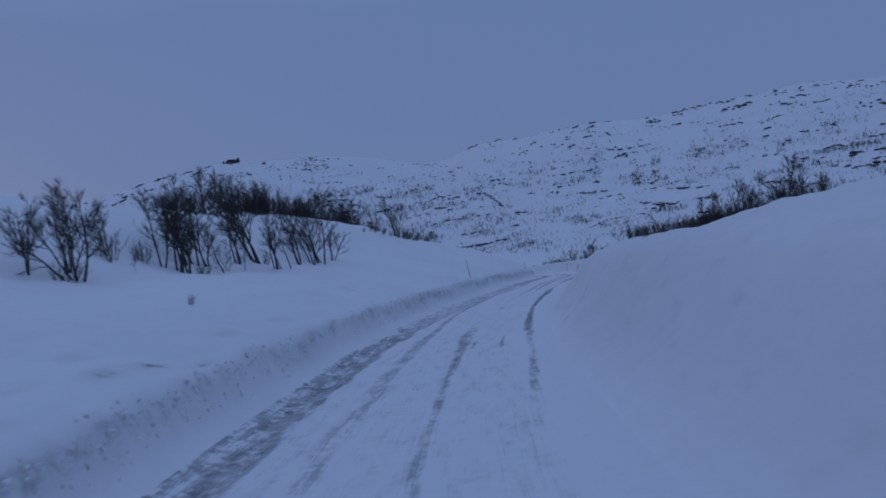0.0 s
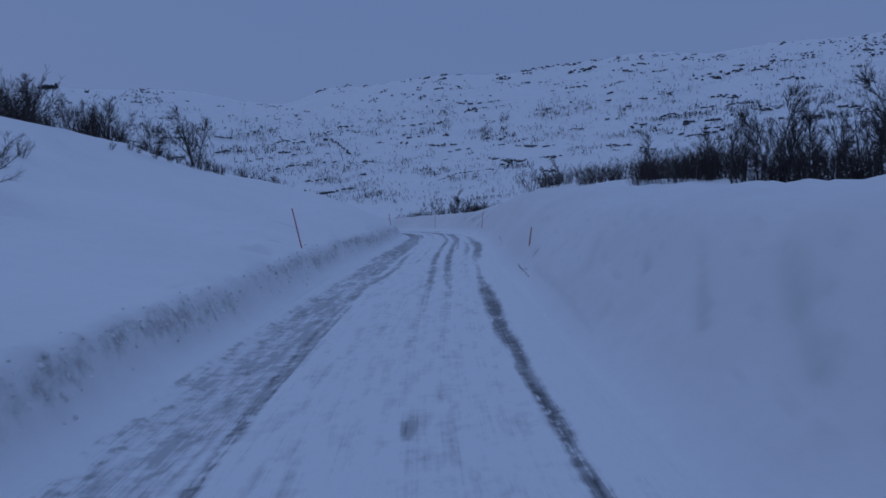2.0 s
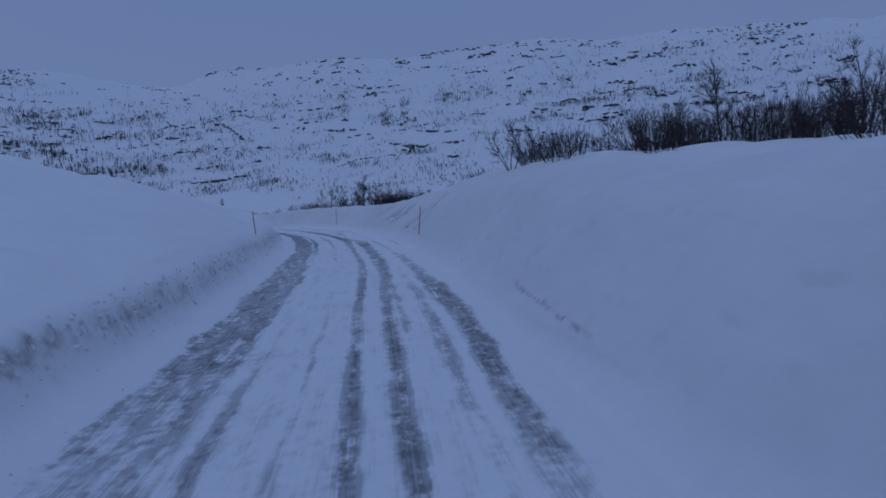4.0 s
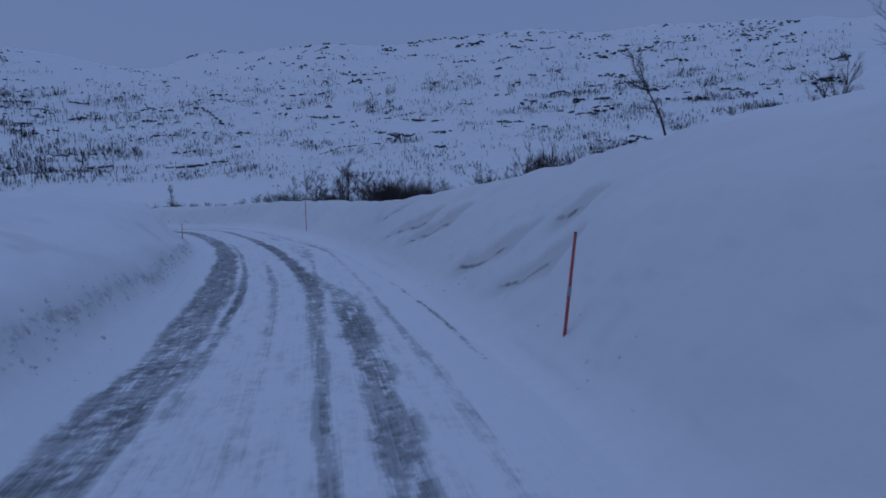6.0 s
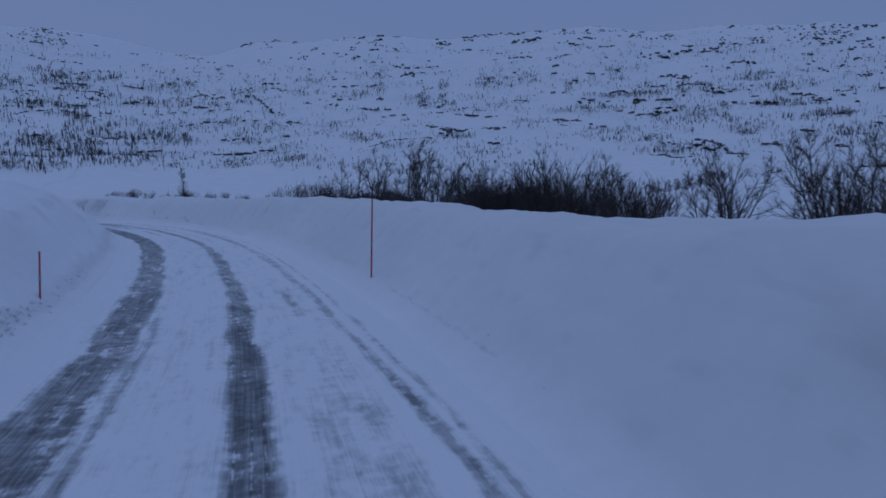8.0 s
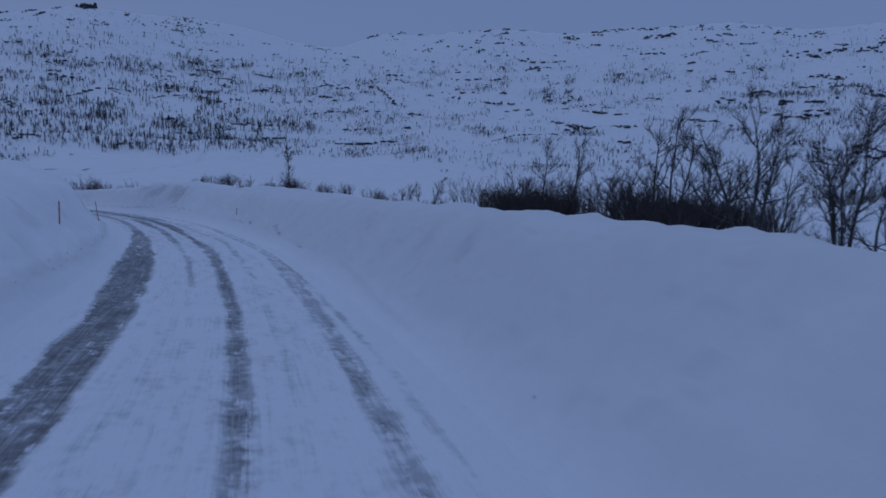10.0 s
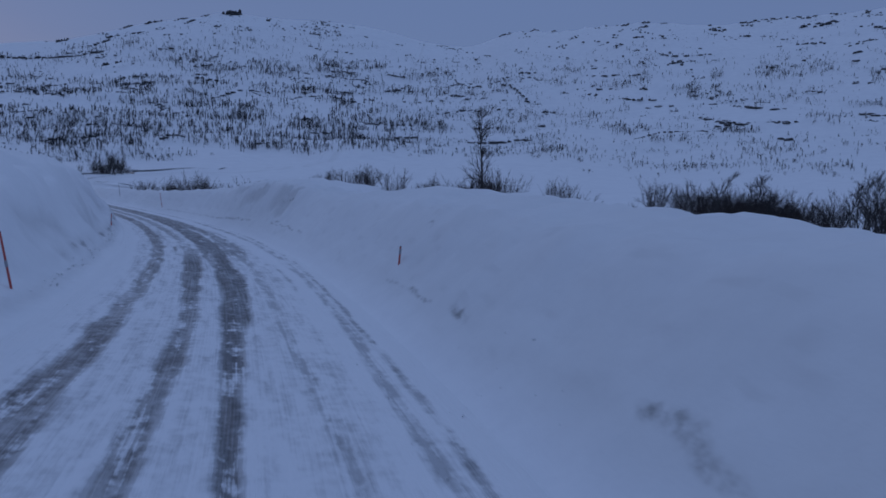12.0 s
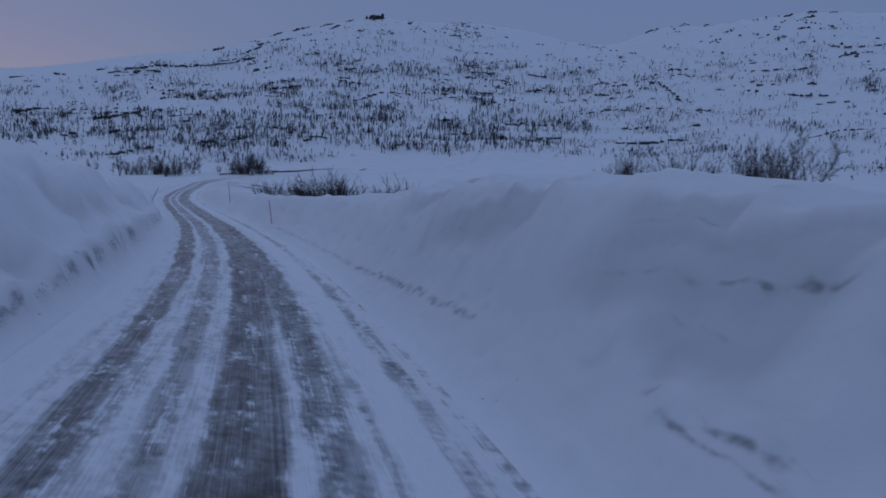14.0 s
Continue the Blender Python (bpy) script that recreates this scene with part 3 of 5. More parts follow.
CENTRE = [(-60, 0.2, 0.4, 0.3), (14, 0.20, 0.36, 0.52), (20, 0.22, 0.44, 0.66), (24, 0.08, 0.42, 0.62), (29, 0.2, 0.4, 0.25), (42, 0.34, 0.52, 0.36), (49, 0.36, 0.56, 0.62), (60, 0.24, 0.44, 0.80), (67, 0.24, 0.42, 0.74), (76, 0.44, 0.68, 0.66), (89, 0.36, 0.58, 0.70),
          (96, 0.40, 0.82, 0.90), (103, 0.26, 0.68, 0.90), (112, 0.15, 0.56, 1.0), (122, 0.16, 0.56, 0.86), (138, 0.3, 0.6, 0.66), (146, 0.34, 0.60, 0.82), (152, 0.23, 0.48, 0.94), (159, 0.17, 0.58, 0.84), (168, 0.20, 0.45, 0.92), (174, 0.16, 0.74, 0.92)]
BARE = [(168, 0.30, 0.36, 0.0), (172, 0.2, 0.6, 0.6), (179, 0.16, 0.65, 0.92), (182.5, 0.0, 0.68, 0.90), (188, -0.14, 0.72, 0.92), (194, -0.08, 0.68, 0.96), (199, -0.06, 0.64, 1.0), (206, -0.02, 0.9, 0.95), (300, 0.0, 1.0, 0.85)]
GLAZE = [(-60, 0.9, 0.95, 0.0), (181.5, 0.9, 1.0, 0.0), (184, 0.74, 1.32, 0.66), (188, 0.76, 1.60, 0.70), (191, 0.80, 1.54, 0.72), (194, 1.0, 1.4, 0.3), (300, 1.0, 1.2, 0.1)]
RIGHT_OF = [(-60, 0.9, 1.1, 0.2), (40, 0.9, 1.1, 0.25), (51, 0.94, 1.14, 0.58), (60, 0.84, 1.08, 0.80), (67, 0.84, 1.06, 0.74), (75, 1.0, 1.36, 0.72), (86, 0.95, 1.44, 0.80), (91, 0.92, 1.52, 0.82), (95, 0.96, 1.42, 0.62), (98, 0.78, 1.0, 0.66), (103, 1.08, 1.24, 0.5), (109, 1.0, 1.7, 0.50),
            (113, 1.0, 1.8, 0.3), (140, 1.0, 1.2, 0.2), (157, 1.05, 1.22, 0.50), (165, 1.28, 1.50, 0.50), (170, 1.15, 1.35, 0.44), (181, 1.06, 1.35, 0.55), (192, 0.95, 1.5, 0.72), (198, 0.90, 1.48, 0.80), (300, 0.9, 1.5, 0.7)]
EDGE = [(-60, 2.0, 2.2, 0.2), (13, 1.82, 2.0, 0.35), (16.5, 2.02, 2.16, 0.66), (19, 2.1, 2.25, 0.3), (24, 2.02, 2.24, 0.78), (34, 1.99, 2.14, 0.90), (46, 1.90, 2.18, 0.84), (51, 1.96, 2.10, 0.52), (54.5, 1.97, 2.14, 0.32), (58, 1.96, 2.30, 0.50), (62, 2.06, 2.44, 0.84), (70, 2.02, 2.48, 0.76),
        (76, 2.05, 2.35, 0.5), (92, 1.86, 1.98, 0.5), (100, 1.9, 2.05, 0.3), (109, 2.18, 2.34, 0.62), (116, 1.92, 2.06, 0.58), (130, 1.85, 2.1, 0.45), (145, 1.80, 2.08, 0.60), (152, 1.92, 2.30, 0.56), (160, 2.12, 2.34, 0.44), (166, 2.10, 2.26, 0.45), (175, 2.22, 2.40, 0.50), (184, 2.28, 2.50, 0.52), (300, 2.5, 2.8, 0.45)]
VERGE = [(-60, 2.5, 2.56, 0.1), (26, 2.60, 2.66, 0.1), (58, 1.60, 1.80, 0.30), (62, 1.60, 1.80, 0.62), (67, 1.62, 1.84, 0.55), (73, 1.7, 1.9, 0.1), (84, 2.70, 2.78, 0.3), (88, 2.70, 2.79, 0.72), (95, 2.62, 2.70, 0.60), (104, 2.5, 2.62, 0.35), (112, 2.34, 2.44, 0.5), (140, 2.3, 2.4, 0.3),
         (153, 2.28, 2.42, 0.50), (166, 2.40, 2.52, 0.56), (180, 2.52, 2.66, 0.55), (190, 2.62, 2.84, 0.50), (300, 2.7, 2.85, 0.3)]
LUGGED = [(-60, -2.74, -2.6, 0.3), (16, -3.0, -2.8, 0.5), (28, -2.86, -2.72, 0.60), (35, -2.86, -2.62, 0.55), (45, -2.8, -2.66, 0.4), (60, -2.8, -2.7, 0.1), (300, -2.8, -2.7, 0.1)]
BANDS = [[curve_through([(k[0], k[n]) for k in knots]) for n in (1, 2, 3)] for knots in (OUTER, SECOND, INNER, CENTRE, BARE, GLAZE, RIGHT_OF, EDGE, VERGE, LUGGED)]


# short dark marks: from and to along the road, across, half width, how worn
MARKS = [(20.2, 22.0, 0.62, 0.05, 0.8), (20.0, 22.4, 1.42, 0.06, 0.8), (34.7, 35.6, 0.46, 0.10, 0.9), (34.4, 36.5, 2.72, 0.04, 0.5), (30, 46, -1.42, 0.05, 0.9), (52.2, 53.4, 1.08, 0.06, 0.7), (54.7, 55.5, 1.14, 0.14, 0.75), (64, 74, 1.2, 0.10, 0.6),
         (92.5, 94.5, 0.62, 0.10, 0.8), (99, 102.5, 0.64, 0.16, 0.9), (118.0, 122.0, 1.45, 0.12, 0.55), (193.0, 197.0, 1.7, 0.10, 0.6), (176.0, 181.0, 1.9, 0.08, 0.5), (185.6, 187.4, -0.95, 0.10, 0.9), (193.2, 194.0, -0.6, 0.22, 1.1)]


def wear_at(u, y):
    total = np.zeros_like(u)
    for k, (low, high, strong) in enumerate(BANDS):
        wander = 0.035 * vnoise(y / 9, u * 0 + 3.1 + k, 71) + 0.02 * vnoise(y / 1.6, u * 0 + k, 72)
        a, b = low(y) + wander, high(y) + wander
        fray = np.clip((b - a) / 0.6, 0.2, 1.0)
        a, b = a + 0.07 * fray * vnoise(y / 1.1, u * 0 + 5.3 * k, 76), b + 0.08 * fray * vnoise(y / 1.2, u * 0 + 2.3 * k, 73)
        soft = np.minimum(0.15, 0.55 * (b - a))
        inside = smooth(-soft, 0.55 * soft, u - a) * smooth(-soft, 0.55 * soft, b - u)
        total = np.maximum(total, (strong(y) + 0.12 * vnoise(y / 5, u * 0 + 1.7 * k, 74)) * inside)
    for y0, y1, c, w, k in MARKS:
        total = np.maximum(total, k * np.exp(-((u - c) / w) ** 2) * smooth(y0 - 0.3, y0 + 0.4, y) * (1 - smooth(y1 - 0.6, y1 + 0.3, y)))
    # thin grey film where the packed snow is polished
    film = (0.14 + 0.12 * smooth(150, 185, y)) * (1 - smooth(1.9, 2.3, np.abs(u + 0.3)))
    return np.maximum(total, film)


def dirt_at(u, y):
    d = -u
    left = np.exp(-((d - 3.36 - 0.08 * vnoise(y / 2.5, y * 0, 80)) / 0.17) ** 2) * (0.47 + 0.06 * vnoise(y / 5, y * 0, 81) + 0.08 * vnoise(y * 3.4, u * 1.2, 88)) * (1 - 0.3 * smooth(100, 120, y))
    left += 0.45 * np.exp(-((d - 2.86) / 0.05) ** 2) * smooth(0.0, 0.5, vnoise(y / 7, y * 0, 82))
    left += 0.3 * smooth(0.6, 0.8, vnoise(d * 1.6, y * 0.8, 86)) * smooth(3.6, 4.0, d) * (1 - smooth(5, 6.5, d))
    for y0, d0, w, k in ((11.8, 4.04, 0.14, 0.8), (10.6, 4.2, 0.18, 0.6), (13.0, 3.7, 0.10, 0.6), (9.0, 4.6, 0.12, 0.4)):
        left = np.maximum(left, k * np.exp(-((y - y0) / 0.45) ** 2 - ((d - d0) / w) ** 2))
    low = 3.72 - 0.38 * smooth(184, 196, y)
    left = np.maximum(left, np.exp(-((d - low) / 0.20) ** 2) * (0.42 + 0.30 * vnoise(y * 2.6, u * 1.1, 89)) * smooth(175, 179, y) * (1 - smooth(208, 214, y)))
    right = 0.25 * np.exp(-((u - 3.32 - 0.2 * vnoise(y / 11, y * 0, 84)) / 0.06) ** 2) * smooth(0.2, 0.5, vnoise(y / 5, y * 0, 83))
    clods = 0.22 * smooth(0.62, 0.85, vnoise(u * 6.0, y * 3.0, 85)) * smooth(3.2, 3.6, u) * (1 - smooth(4.5, 7, u))
    return np.where(u < 0, left, np.maximum(right, clods))


def bank_grey_at(u, y):
    """A grey film over the right bank, stronger along its middle stretch."""
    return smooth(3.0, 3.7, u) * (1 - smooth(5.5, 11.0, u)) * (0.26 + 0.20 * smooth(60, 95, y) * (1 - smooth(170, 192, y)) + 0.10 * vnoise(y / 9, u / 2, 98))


def sheet(name, keep, mat):
    """The cells of the land's grid that keep marks, as one mesh."""
    rows, cols = X.shape
    k = np.arange(rows * cols).reshape(rows, cols)
    quads = np.stack([k[:-1, :-1], k[:-1, 1:], k[1:, 1:], k[1:, :-1]], -1)[keep]
    used, flat = np.unique(quads.ravel(), return_inverse=True)
    x, y, z, u = (a.ravel()[used] for a in (X, Y, Z, U))
    me = bpy.data.meshes.new(name)
    me.vertices.add(len(used))
    me.vertices.foreach_set("co", np.stack([x, y, z], -1).ravel())
    me.loops.add(len(flat))
    me.loops.foreach_set("vertex_index", flat.astype(np.int32))
    me.polygons.add(len(quads))
    me.polygons.foreach_set("loop_start", np.arange(0, len(flat), 4, dtype=np.int32))
    me.polygons.foreach_set("use_smooth", np.ones(len(quads), bool))
    for key, value in (("wear", wear_at(u, y)), ("dirt", dirt_at(u, y)), ("shade_and_grey", np.where(u > 0, scrape(u, y)[1], 0.7 * broken_slabs(-u, y)[1])), ("bank_grey", bank_grey_at(u, y))):
        me.attributes.new(key, "FLOAT", "POINT").data.foreach_set("value", value.astype(np.float32))
    lane = np.stack([u, y, 0 * u], -1).astype(np.float32)
    streak = streak_lines(u, y).astype(np.float32)
    me.attributes.new("streak", "FLOAT_VECTOR", "POINT").data.foreach_set("vector", streak.ravel())
    me.attributes.new("lane", "FLOAT_VECTOR", "POINT").data.foreach_set("vector", lane.ravel())
    me.materials.append(mat)
    me.update(calc_edges=True)
    me.validate()
    return new(name, me)


# shallow ruts and ploughed ridges in the road itself
paved = (Y > -120) & (Y < 418)
Z += np.where((np.abs(U) < 2.85) & paved, -0.02 * wear_at(U, Y) + 0.012 * fbm(U * 5, Y * 0.7, 3, 91), 0)
middle = (np.abs(U[:-1, :-1] + U[1:, 1:]) / 2 < 2.9) & paved[:-1, :-1] & paved[1:, 1:]
ground = sheet("ground", ~middle, SNOW)
road = sheet("road", middle, ROAD)
tagged(road, "snow-packed mountain road with dark icy wheel tracks", "road", kind="structure")
tagged(ground, "snow-covered ground with ploughed roadside banks and far hills", "ground", kind="structure")


# ---- helpers for things ----
def part(name, verts, faces, mat, parent, label="", flat=True):
    me = bpy.data.meshes.new(name)
    me.from_pydata(verts, [], faces)
    me.materials.append(mat)
    if not flat:
        me.polygons.foreach_set("use_smooth", [True] * len(me.polygons))
    me.update()
    ob = new(name, me)
    ob.parent = parent
    if label:
        tagged(ob, label)
    return ob


def tube(verts, faces, points, radii, sides):
    """A tapered stem along the points."""
    base = len(verts)
    for k, p in enumerate(points):
        d = (points[min(k + 1, len(points) - 1)] - points[max(k - 1, 0)]).normalized()
        a = d.orthogonal().normalized()
        b = d.cross(a)
        for s in range(sides):
            w = 2 * math.pi * s / sides
            verts.append(tuple(p + radii[k] * (math.cos(w) * a + math.sin(w) * b)))
    for k in range(len(points) - 1):
        for s in range(sides):
            i, j = base + k * sides + s, base + k * sides + (s + 1) % sides
            faces.append((i, j, j + sides, i + sides))
    faces.append(tuple(base + (len(points) - 1) * sides + s for s in range(sides)))


def stem(rng, start, way, length, r0, r1, bends, rise, wander):
    pts, d = [start.copy()], way.normalized()
    for k in range(bends):
        d = (d + Vector((rng.gauss(0, wander), rng.gauss(0, wander), rng.gauss(0, wander) + rise))).normalized()
        pts.append(pts[-1] + d * (length / bends))
    return pts, [r0 + (r1 - r0) * k / bends for k in range(bends + 1)]


def sideways(rng, d, angle):
    a = d.orthogonal().normalized()
    a.rotate(Matrix.Rotation(rng.uniform(0, 2 * math.pi), 3, d))
    return (d * math.cos(angle) + a * math.sin(angle)).normalized()


def birch(seed, height, trunks, spread, fullness, reach=1.0, low=0.20):
    """A bare mountain birch: trunks that taper and bend, limbs, and a crown of fine twigs."""
    rng = random.Random(seed)
    tree = new("birch_tree")
    lv, lf, wv, wf = [], [], [], []
    for n in range(trunks):
        h = height * rng.uniform(0.75, 1.0) if n else height
        out = rng.uniform(0, 2 * math.pi)
        lean = spread * rng.uniform(0.5, 1.0) if n else spread * 0.35
        way = Vector((math.cos(out) * lean, math.sin(out) * lean, 1))
        start = Vector((math.cos(out) * 0.12 * n, math.sin(out) * 0.12 * n, -0.35))
        pts, rad = stem(rng, start, way, h + 0.3, 0.0135 * height * rng.uniform(0.8, 1.2), 0.005, 9, 0.06, 0.08)
        tv, tf = [], []
        tube(tv, tf, pts, rad, 6)
        part("trunk", tv, tf, BIRCH, tree, "grey-brown birch trunk", flat=False)
        for b in range(int(17 * fullness)):
            t = low + (0.96 - low) * rng.random() ** 0.8
            k = min(int(t * 9), 8)
            p = pts[k].lerp(pts[k + 1], t * 9 - k)
            d = (pts[k + 1] - pts[k]).normalized()
            long = reach * height * (0.42 * (1.08 - t) + 0.05) * rng.uniform(0.6, 1.25)
            lp, lr = stem(rng, p, sideways(rng, d, rng.uniform(0.45, 0.95)), long, rad[k] * 0.5 + 0.003, 0.005, 5, 0.06, 0.15)
            tube(lv, lf, lp, lr, 3)
            for c in range(3 + int(7 * long / (0.3 * height))):
                q = rng.uniform(0.15, 1.0)
                m = min(int(q * 5), 4)
                s0 = lp[m].lerp(lp[m + 1], q * 5 - m)
                e = (lp[m + 1] - lp[m]).normalized()
                wp, wr = stem(rng, s0, sideways(rng, e, rng.uniform(0.3, 0.8)), rng.uniform(0.2, 0.5) * (0.3 + long * 0.45), 0.009, 0.004, 3, 0.08, 0.15)
                tube(wv, wf, wp, wr, 3)
                for f in range(3):
                    fp, fr = stem(rng, wp[1 + f % 3], sideways(rng, e, rng.uniform(0.3, 0.8)), rng.uniform(0.14, 0.36), 0.0058, 0.0025, 1, 0.05, 0.12)
                    tube(wv, wf, fp, fr, 3)
    tagged(part("limb_crown", lv, lf, BIRCH, tree), kind="stuff")
    tagged(part("twig_crown", wv, wf, TWIG, tree, "fine bare dark twigs"), kind="stuff")
    return tagged(tree, "bare mountain birch with dark twiggy crown standing in snow", "tree")


def willow(seed, height, stems, width, twiggy):
    """A leafless shrub: many thin shoots from one root."""
    rng = random.Random(seed)
    bush = new("willow_shrub")
    sv, sf, wv, wf = [], [], [], []
    for n in range(stems):
        out, far = rng.uniform(0, 2 * math.pi), width * math.sqrt(rng.random())
        start = Vector((math.cos(out) * far * 0.6, math.sin(out) * far * 0.6, -0.25))
        way = Vector((math.cos(out) * far * 0.45, math.sin(out) * far * 0.45, 1))
        pts, rad = stem(rng, start, way, height * rng.uniform(0.55, 1.0) + 0.25, 0.017, 0.004, 5, 0.04, 0.10)
        tube(sv, sf, pts, rad, 3)
        for b in range(twiggy):
            t = rng.uniform(0.15, 0.98)
            k = min(int(t * 5), 4)
            p, d = pts[k].lerp(pts[k + 1], t * 5 - k), (pts[k + 1] - pts[k]).normalized()
            wp, wr = stem(rng, p, sideways(rng, d, rng.uniform(0.3, 0.7)), height * rng.uniform(0.15, 0.35), 0.009, 0.003, 2, 0.12, 0.12)
            tube(wv, wf, wp, wr, 3)
            for f in range(2):
                fp, fr = stem(rng, wp[1], sideways(rng, d, rng.uniform(0.4, 0.8)), height * rng.uniform(0.08, 0.16), 0.006, 0.002, 1, 0.12, 0.1)
                tube(wv, wf, fp, fr, 3)
    tagged(part("stem_clump", sv, sf, WILLOW, bush), kind="stuff")
    tagged(part("twig_crown", wv, wf, WILLOW, bush), kind="stuff")
    return tagged(bush, "dense leafless willow shrub with dark brown shoots", "shrub")


def stand(ob, x, y, turn, size, lean_x=0.0, lean_y=0.0, sink=0.0):
    m = pose(x, y, ground_at(x, y) - sink, 0, lean_x, 0) @ pose(0, 0, 0, lean_y, 0, turn)
    return m @ Matrix.Diagonal((size, size, size, 1))


class Stock:
    """Kinds of plant, each built once and then copied with its parts."""

    def __init__(self, makers):
        self.makers, self.made = makers, {}

    def put(self, kind, x, y, turn, size, lean_x=0.0, lean_y=0.0, group="", label=""):
        m = stand(None, x, y, turn, size, lean_x, lean_y)
        if kind not in self.made:
            ob = self.makers[kind]()
            ob.matrix_basis = m
            self.made[kind] = ob
        else:
            ob = copy_thing(self.made[kind], m)
            ob.matrix_basis = m
        tagged(ob, label, "", group)
        return ob


plants = Stock({
    "birch_a": lambda: birch(11, 5.0, 1, 0.25, 1.8), "birch_b": lambda: birch(12, 5.0, 3, 0.55, 0.9),
    "birch_c": lambda: birch(13, 5.0, 2, 0.30, 1.5), "birch_d": lambda: birch(14, 5.0, 4, 0.75, 0.75),
    "birch_e": lambda: birch(15, 5.0, 2, 0.60, 1.3), "birch_f": lambda: birch(16, 5.0, 1, 0.15, 2.2), "birch_h": lambda: birch(18, 5.0, 1, 0.2, 1.1), "birch_g": lambda: birch(17, 5.0, 3, 0.30, 1.3), "birch_l": lambda: birch(20, 5.0, 3, 0.26, 1.1, 0.85, 0.28), "birch_s": lambda: birch(19, 5.0, 1, 0.04, 2.3, 0.60),
    "willow_a": lambda: willow(21, 2.0, 26, 0.9, 6), "willow_b": lambda: willow(22, 2.0, 34, 1.3, 6),
    "willow_c": lambda: willow(23, 2.0, 18, 0.6, 7), "willow_d": lambda: willow(24, 2.0, 44, 1.6, 6)})
WILLOWS = ("willow_a", "willow_b", "willow_c", "willow_d")
BIRCHES = ("birch_a", "birch_b", "birch_c", "birch_d", "birch_e", "birch_f", "birch_g")

# birches that stand apart: kind, place, height, lean
LONE = [("birch_b", -13.1, 23.8, 2.9, -4), ("birch_d", -11.9, 24.5, 3.7, -2), ("birch_g", -12.6, 25.6, 3.3, 2), ("birch_c", -12.2, 32.8, 3.8, -8), ("birch_l", -11.7, 33.3, 4.2, -6),
        ("birch_g", -11.4, 33.6, 3.6, -3), ("birch_c", -11.8, 36.4, 4.2, -4), ("birch_l", -12.1, 35.8, 4.2, -2), ("birch_b", -11.5, 36.9, 4.0, -10), ("birch_h", -10.6, 36.5, 2.7, -22), ("birch_d", -10.7, 37.3, 1.4, 0),
        ("birch_l", -10.4, 42.2, 6.0, -24), ("birch_h", -10.9, 42.9, 4.6, -18), ("birch_l", -8.7, 38.9, 3.3, -18), ("birch_h", -8.4, 39.2, 2.7, -14), ("birch_h", -7.8, 38.6, 3.0, -14),
        ("birch_l", -8.6, 45.3, 4.4, -15), ("birch_e", -8.0, 49.8, 5.4, -11), ("birch_c", -8.2, 49.4, 5.0, -14), ("birch_b", -8.4, 48.6, 3.8, -10), ("birch_b", -7.5, 51.9, 2.9, 3), ("birch_a", -11.5, 28.2, 0.7, 0), ("birch_a", -13.4, 30.2, 2.2, -8), ("birch_a", -10.1, 38.4, 1.5, 4),
        ("birch_l", -11.0, 40.2, 4.0, -20), ("birch_c", -12.8, 29.2, 2.4, -8), ("birch_a", -12.6, 25.2, 3.2, 3), ("birch_a", -15.5, 54.0, 3.8, -6), ("birch_c", -17.2, 56.0, 4.2, -5),
        ("birch_g", -16.0, 60.0, 3.4, 0), ("birch_g", -5.1, 86.0, 5.4, -2)]
rng = random.Random(5)
for kind, x, y, h, tilt in LONE:
    plants.put(kind, x, y, rng.uniform(0, 360), h / 5.6, tilt, rng.uniform(-4, 4), "birches on the left slope")
RIGHT_LONE = [("birch_g", 23.2, 49.7, 5.6, 0), ("birch_b", 24.6, 52.5, 4.2, 2), ("birch_c", 22.0, 46.5, 4.0, 0), ("birch_d", 26.5, 56.5, 4.6, 0), ("birch_b", 21.4, 48.2, 3.6, 0), ("birch_d", 22.6, 51.4, 3.4, 3), ("birch_g", 25.6, 50.4, 4.4, -2), ("birch_c", 24.4, 47.2, 3.8, 0), ("birch_b", 24.0, 55.0, 3.8, 0), ("birch_a", 27.3, 77.7, 4.0, 2),
              ("birch_b", 28.6, 72.0, 4.2, 0), ("birch_c", 27.8, 66.0, 4.2, 0), ("birch_h", 29.4, 100.0, 4.5, -16), ("birch_b", 33.0, 96.0, 3.4, 0),
              ("birch_d", 36.0, 104.0, 3.6, 0), ("birch_d", 34.0, 126.5, 4.0, 0), ("birch_d", 33.0, 166.7, 8.2, -2), ("birch_e", 34.6, 165.8, 6.4, 6),
              ("birch_h", 27.9, 166.1, 5.4, 4), ("birch_h", 26.6, 166.6, 5.0, -3), ("birch_b", 36.5, 163.5, 5.6, 0), ("birch_b", 31.2, 168.4, 5.4, 4), ("birch_s", 13.25, 190.1, 4.5, 1), ("birch_g", 21.8, 55.7, 4.8, 2), ("birch_c", 22.8, 55.0, 4.1, -3), ("birch_f", 20.8, 57.6, 3.6, 0), ("birch_l", 23.6, 52.0, 4.6, 0), ("birch_e", 40.4, 129.0, 6.0, -8), ("birch_c", 41.8, 128.2, 5.4, 0), ("birch_b", 25.4, 146.8, 4.0, 0), ("birch_g", 28.2, 147.4, 4.5, 0), ("birch_d", 30.0, 148.5, 4.3, 3),
              ("birch_d", 24.9, 199.0, 5.7, 4), ("birch_c", 23.8, 201.5, 4.6, -3),
              ("birch_b", 17.2, 189.0, 1.3, 0)]
for kind, x, y, h, tilt in RIGHT_LONE:
    plants.put(kind, x, y, rng.uniform(0, 360), h / 5.6, tilt, rng.uniform(-4, 4), "birches behind the right bank")


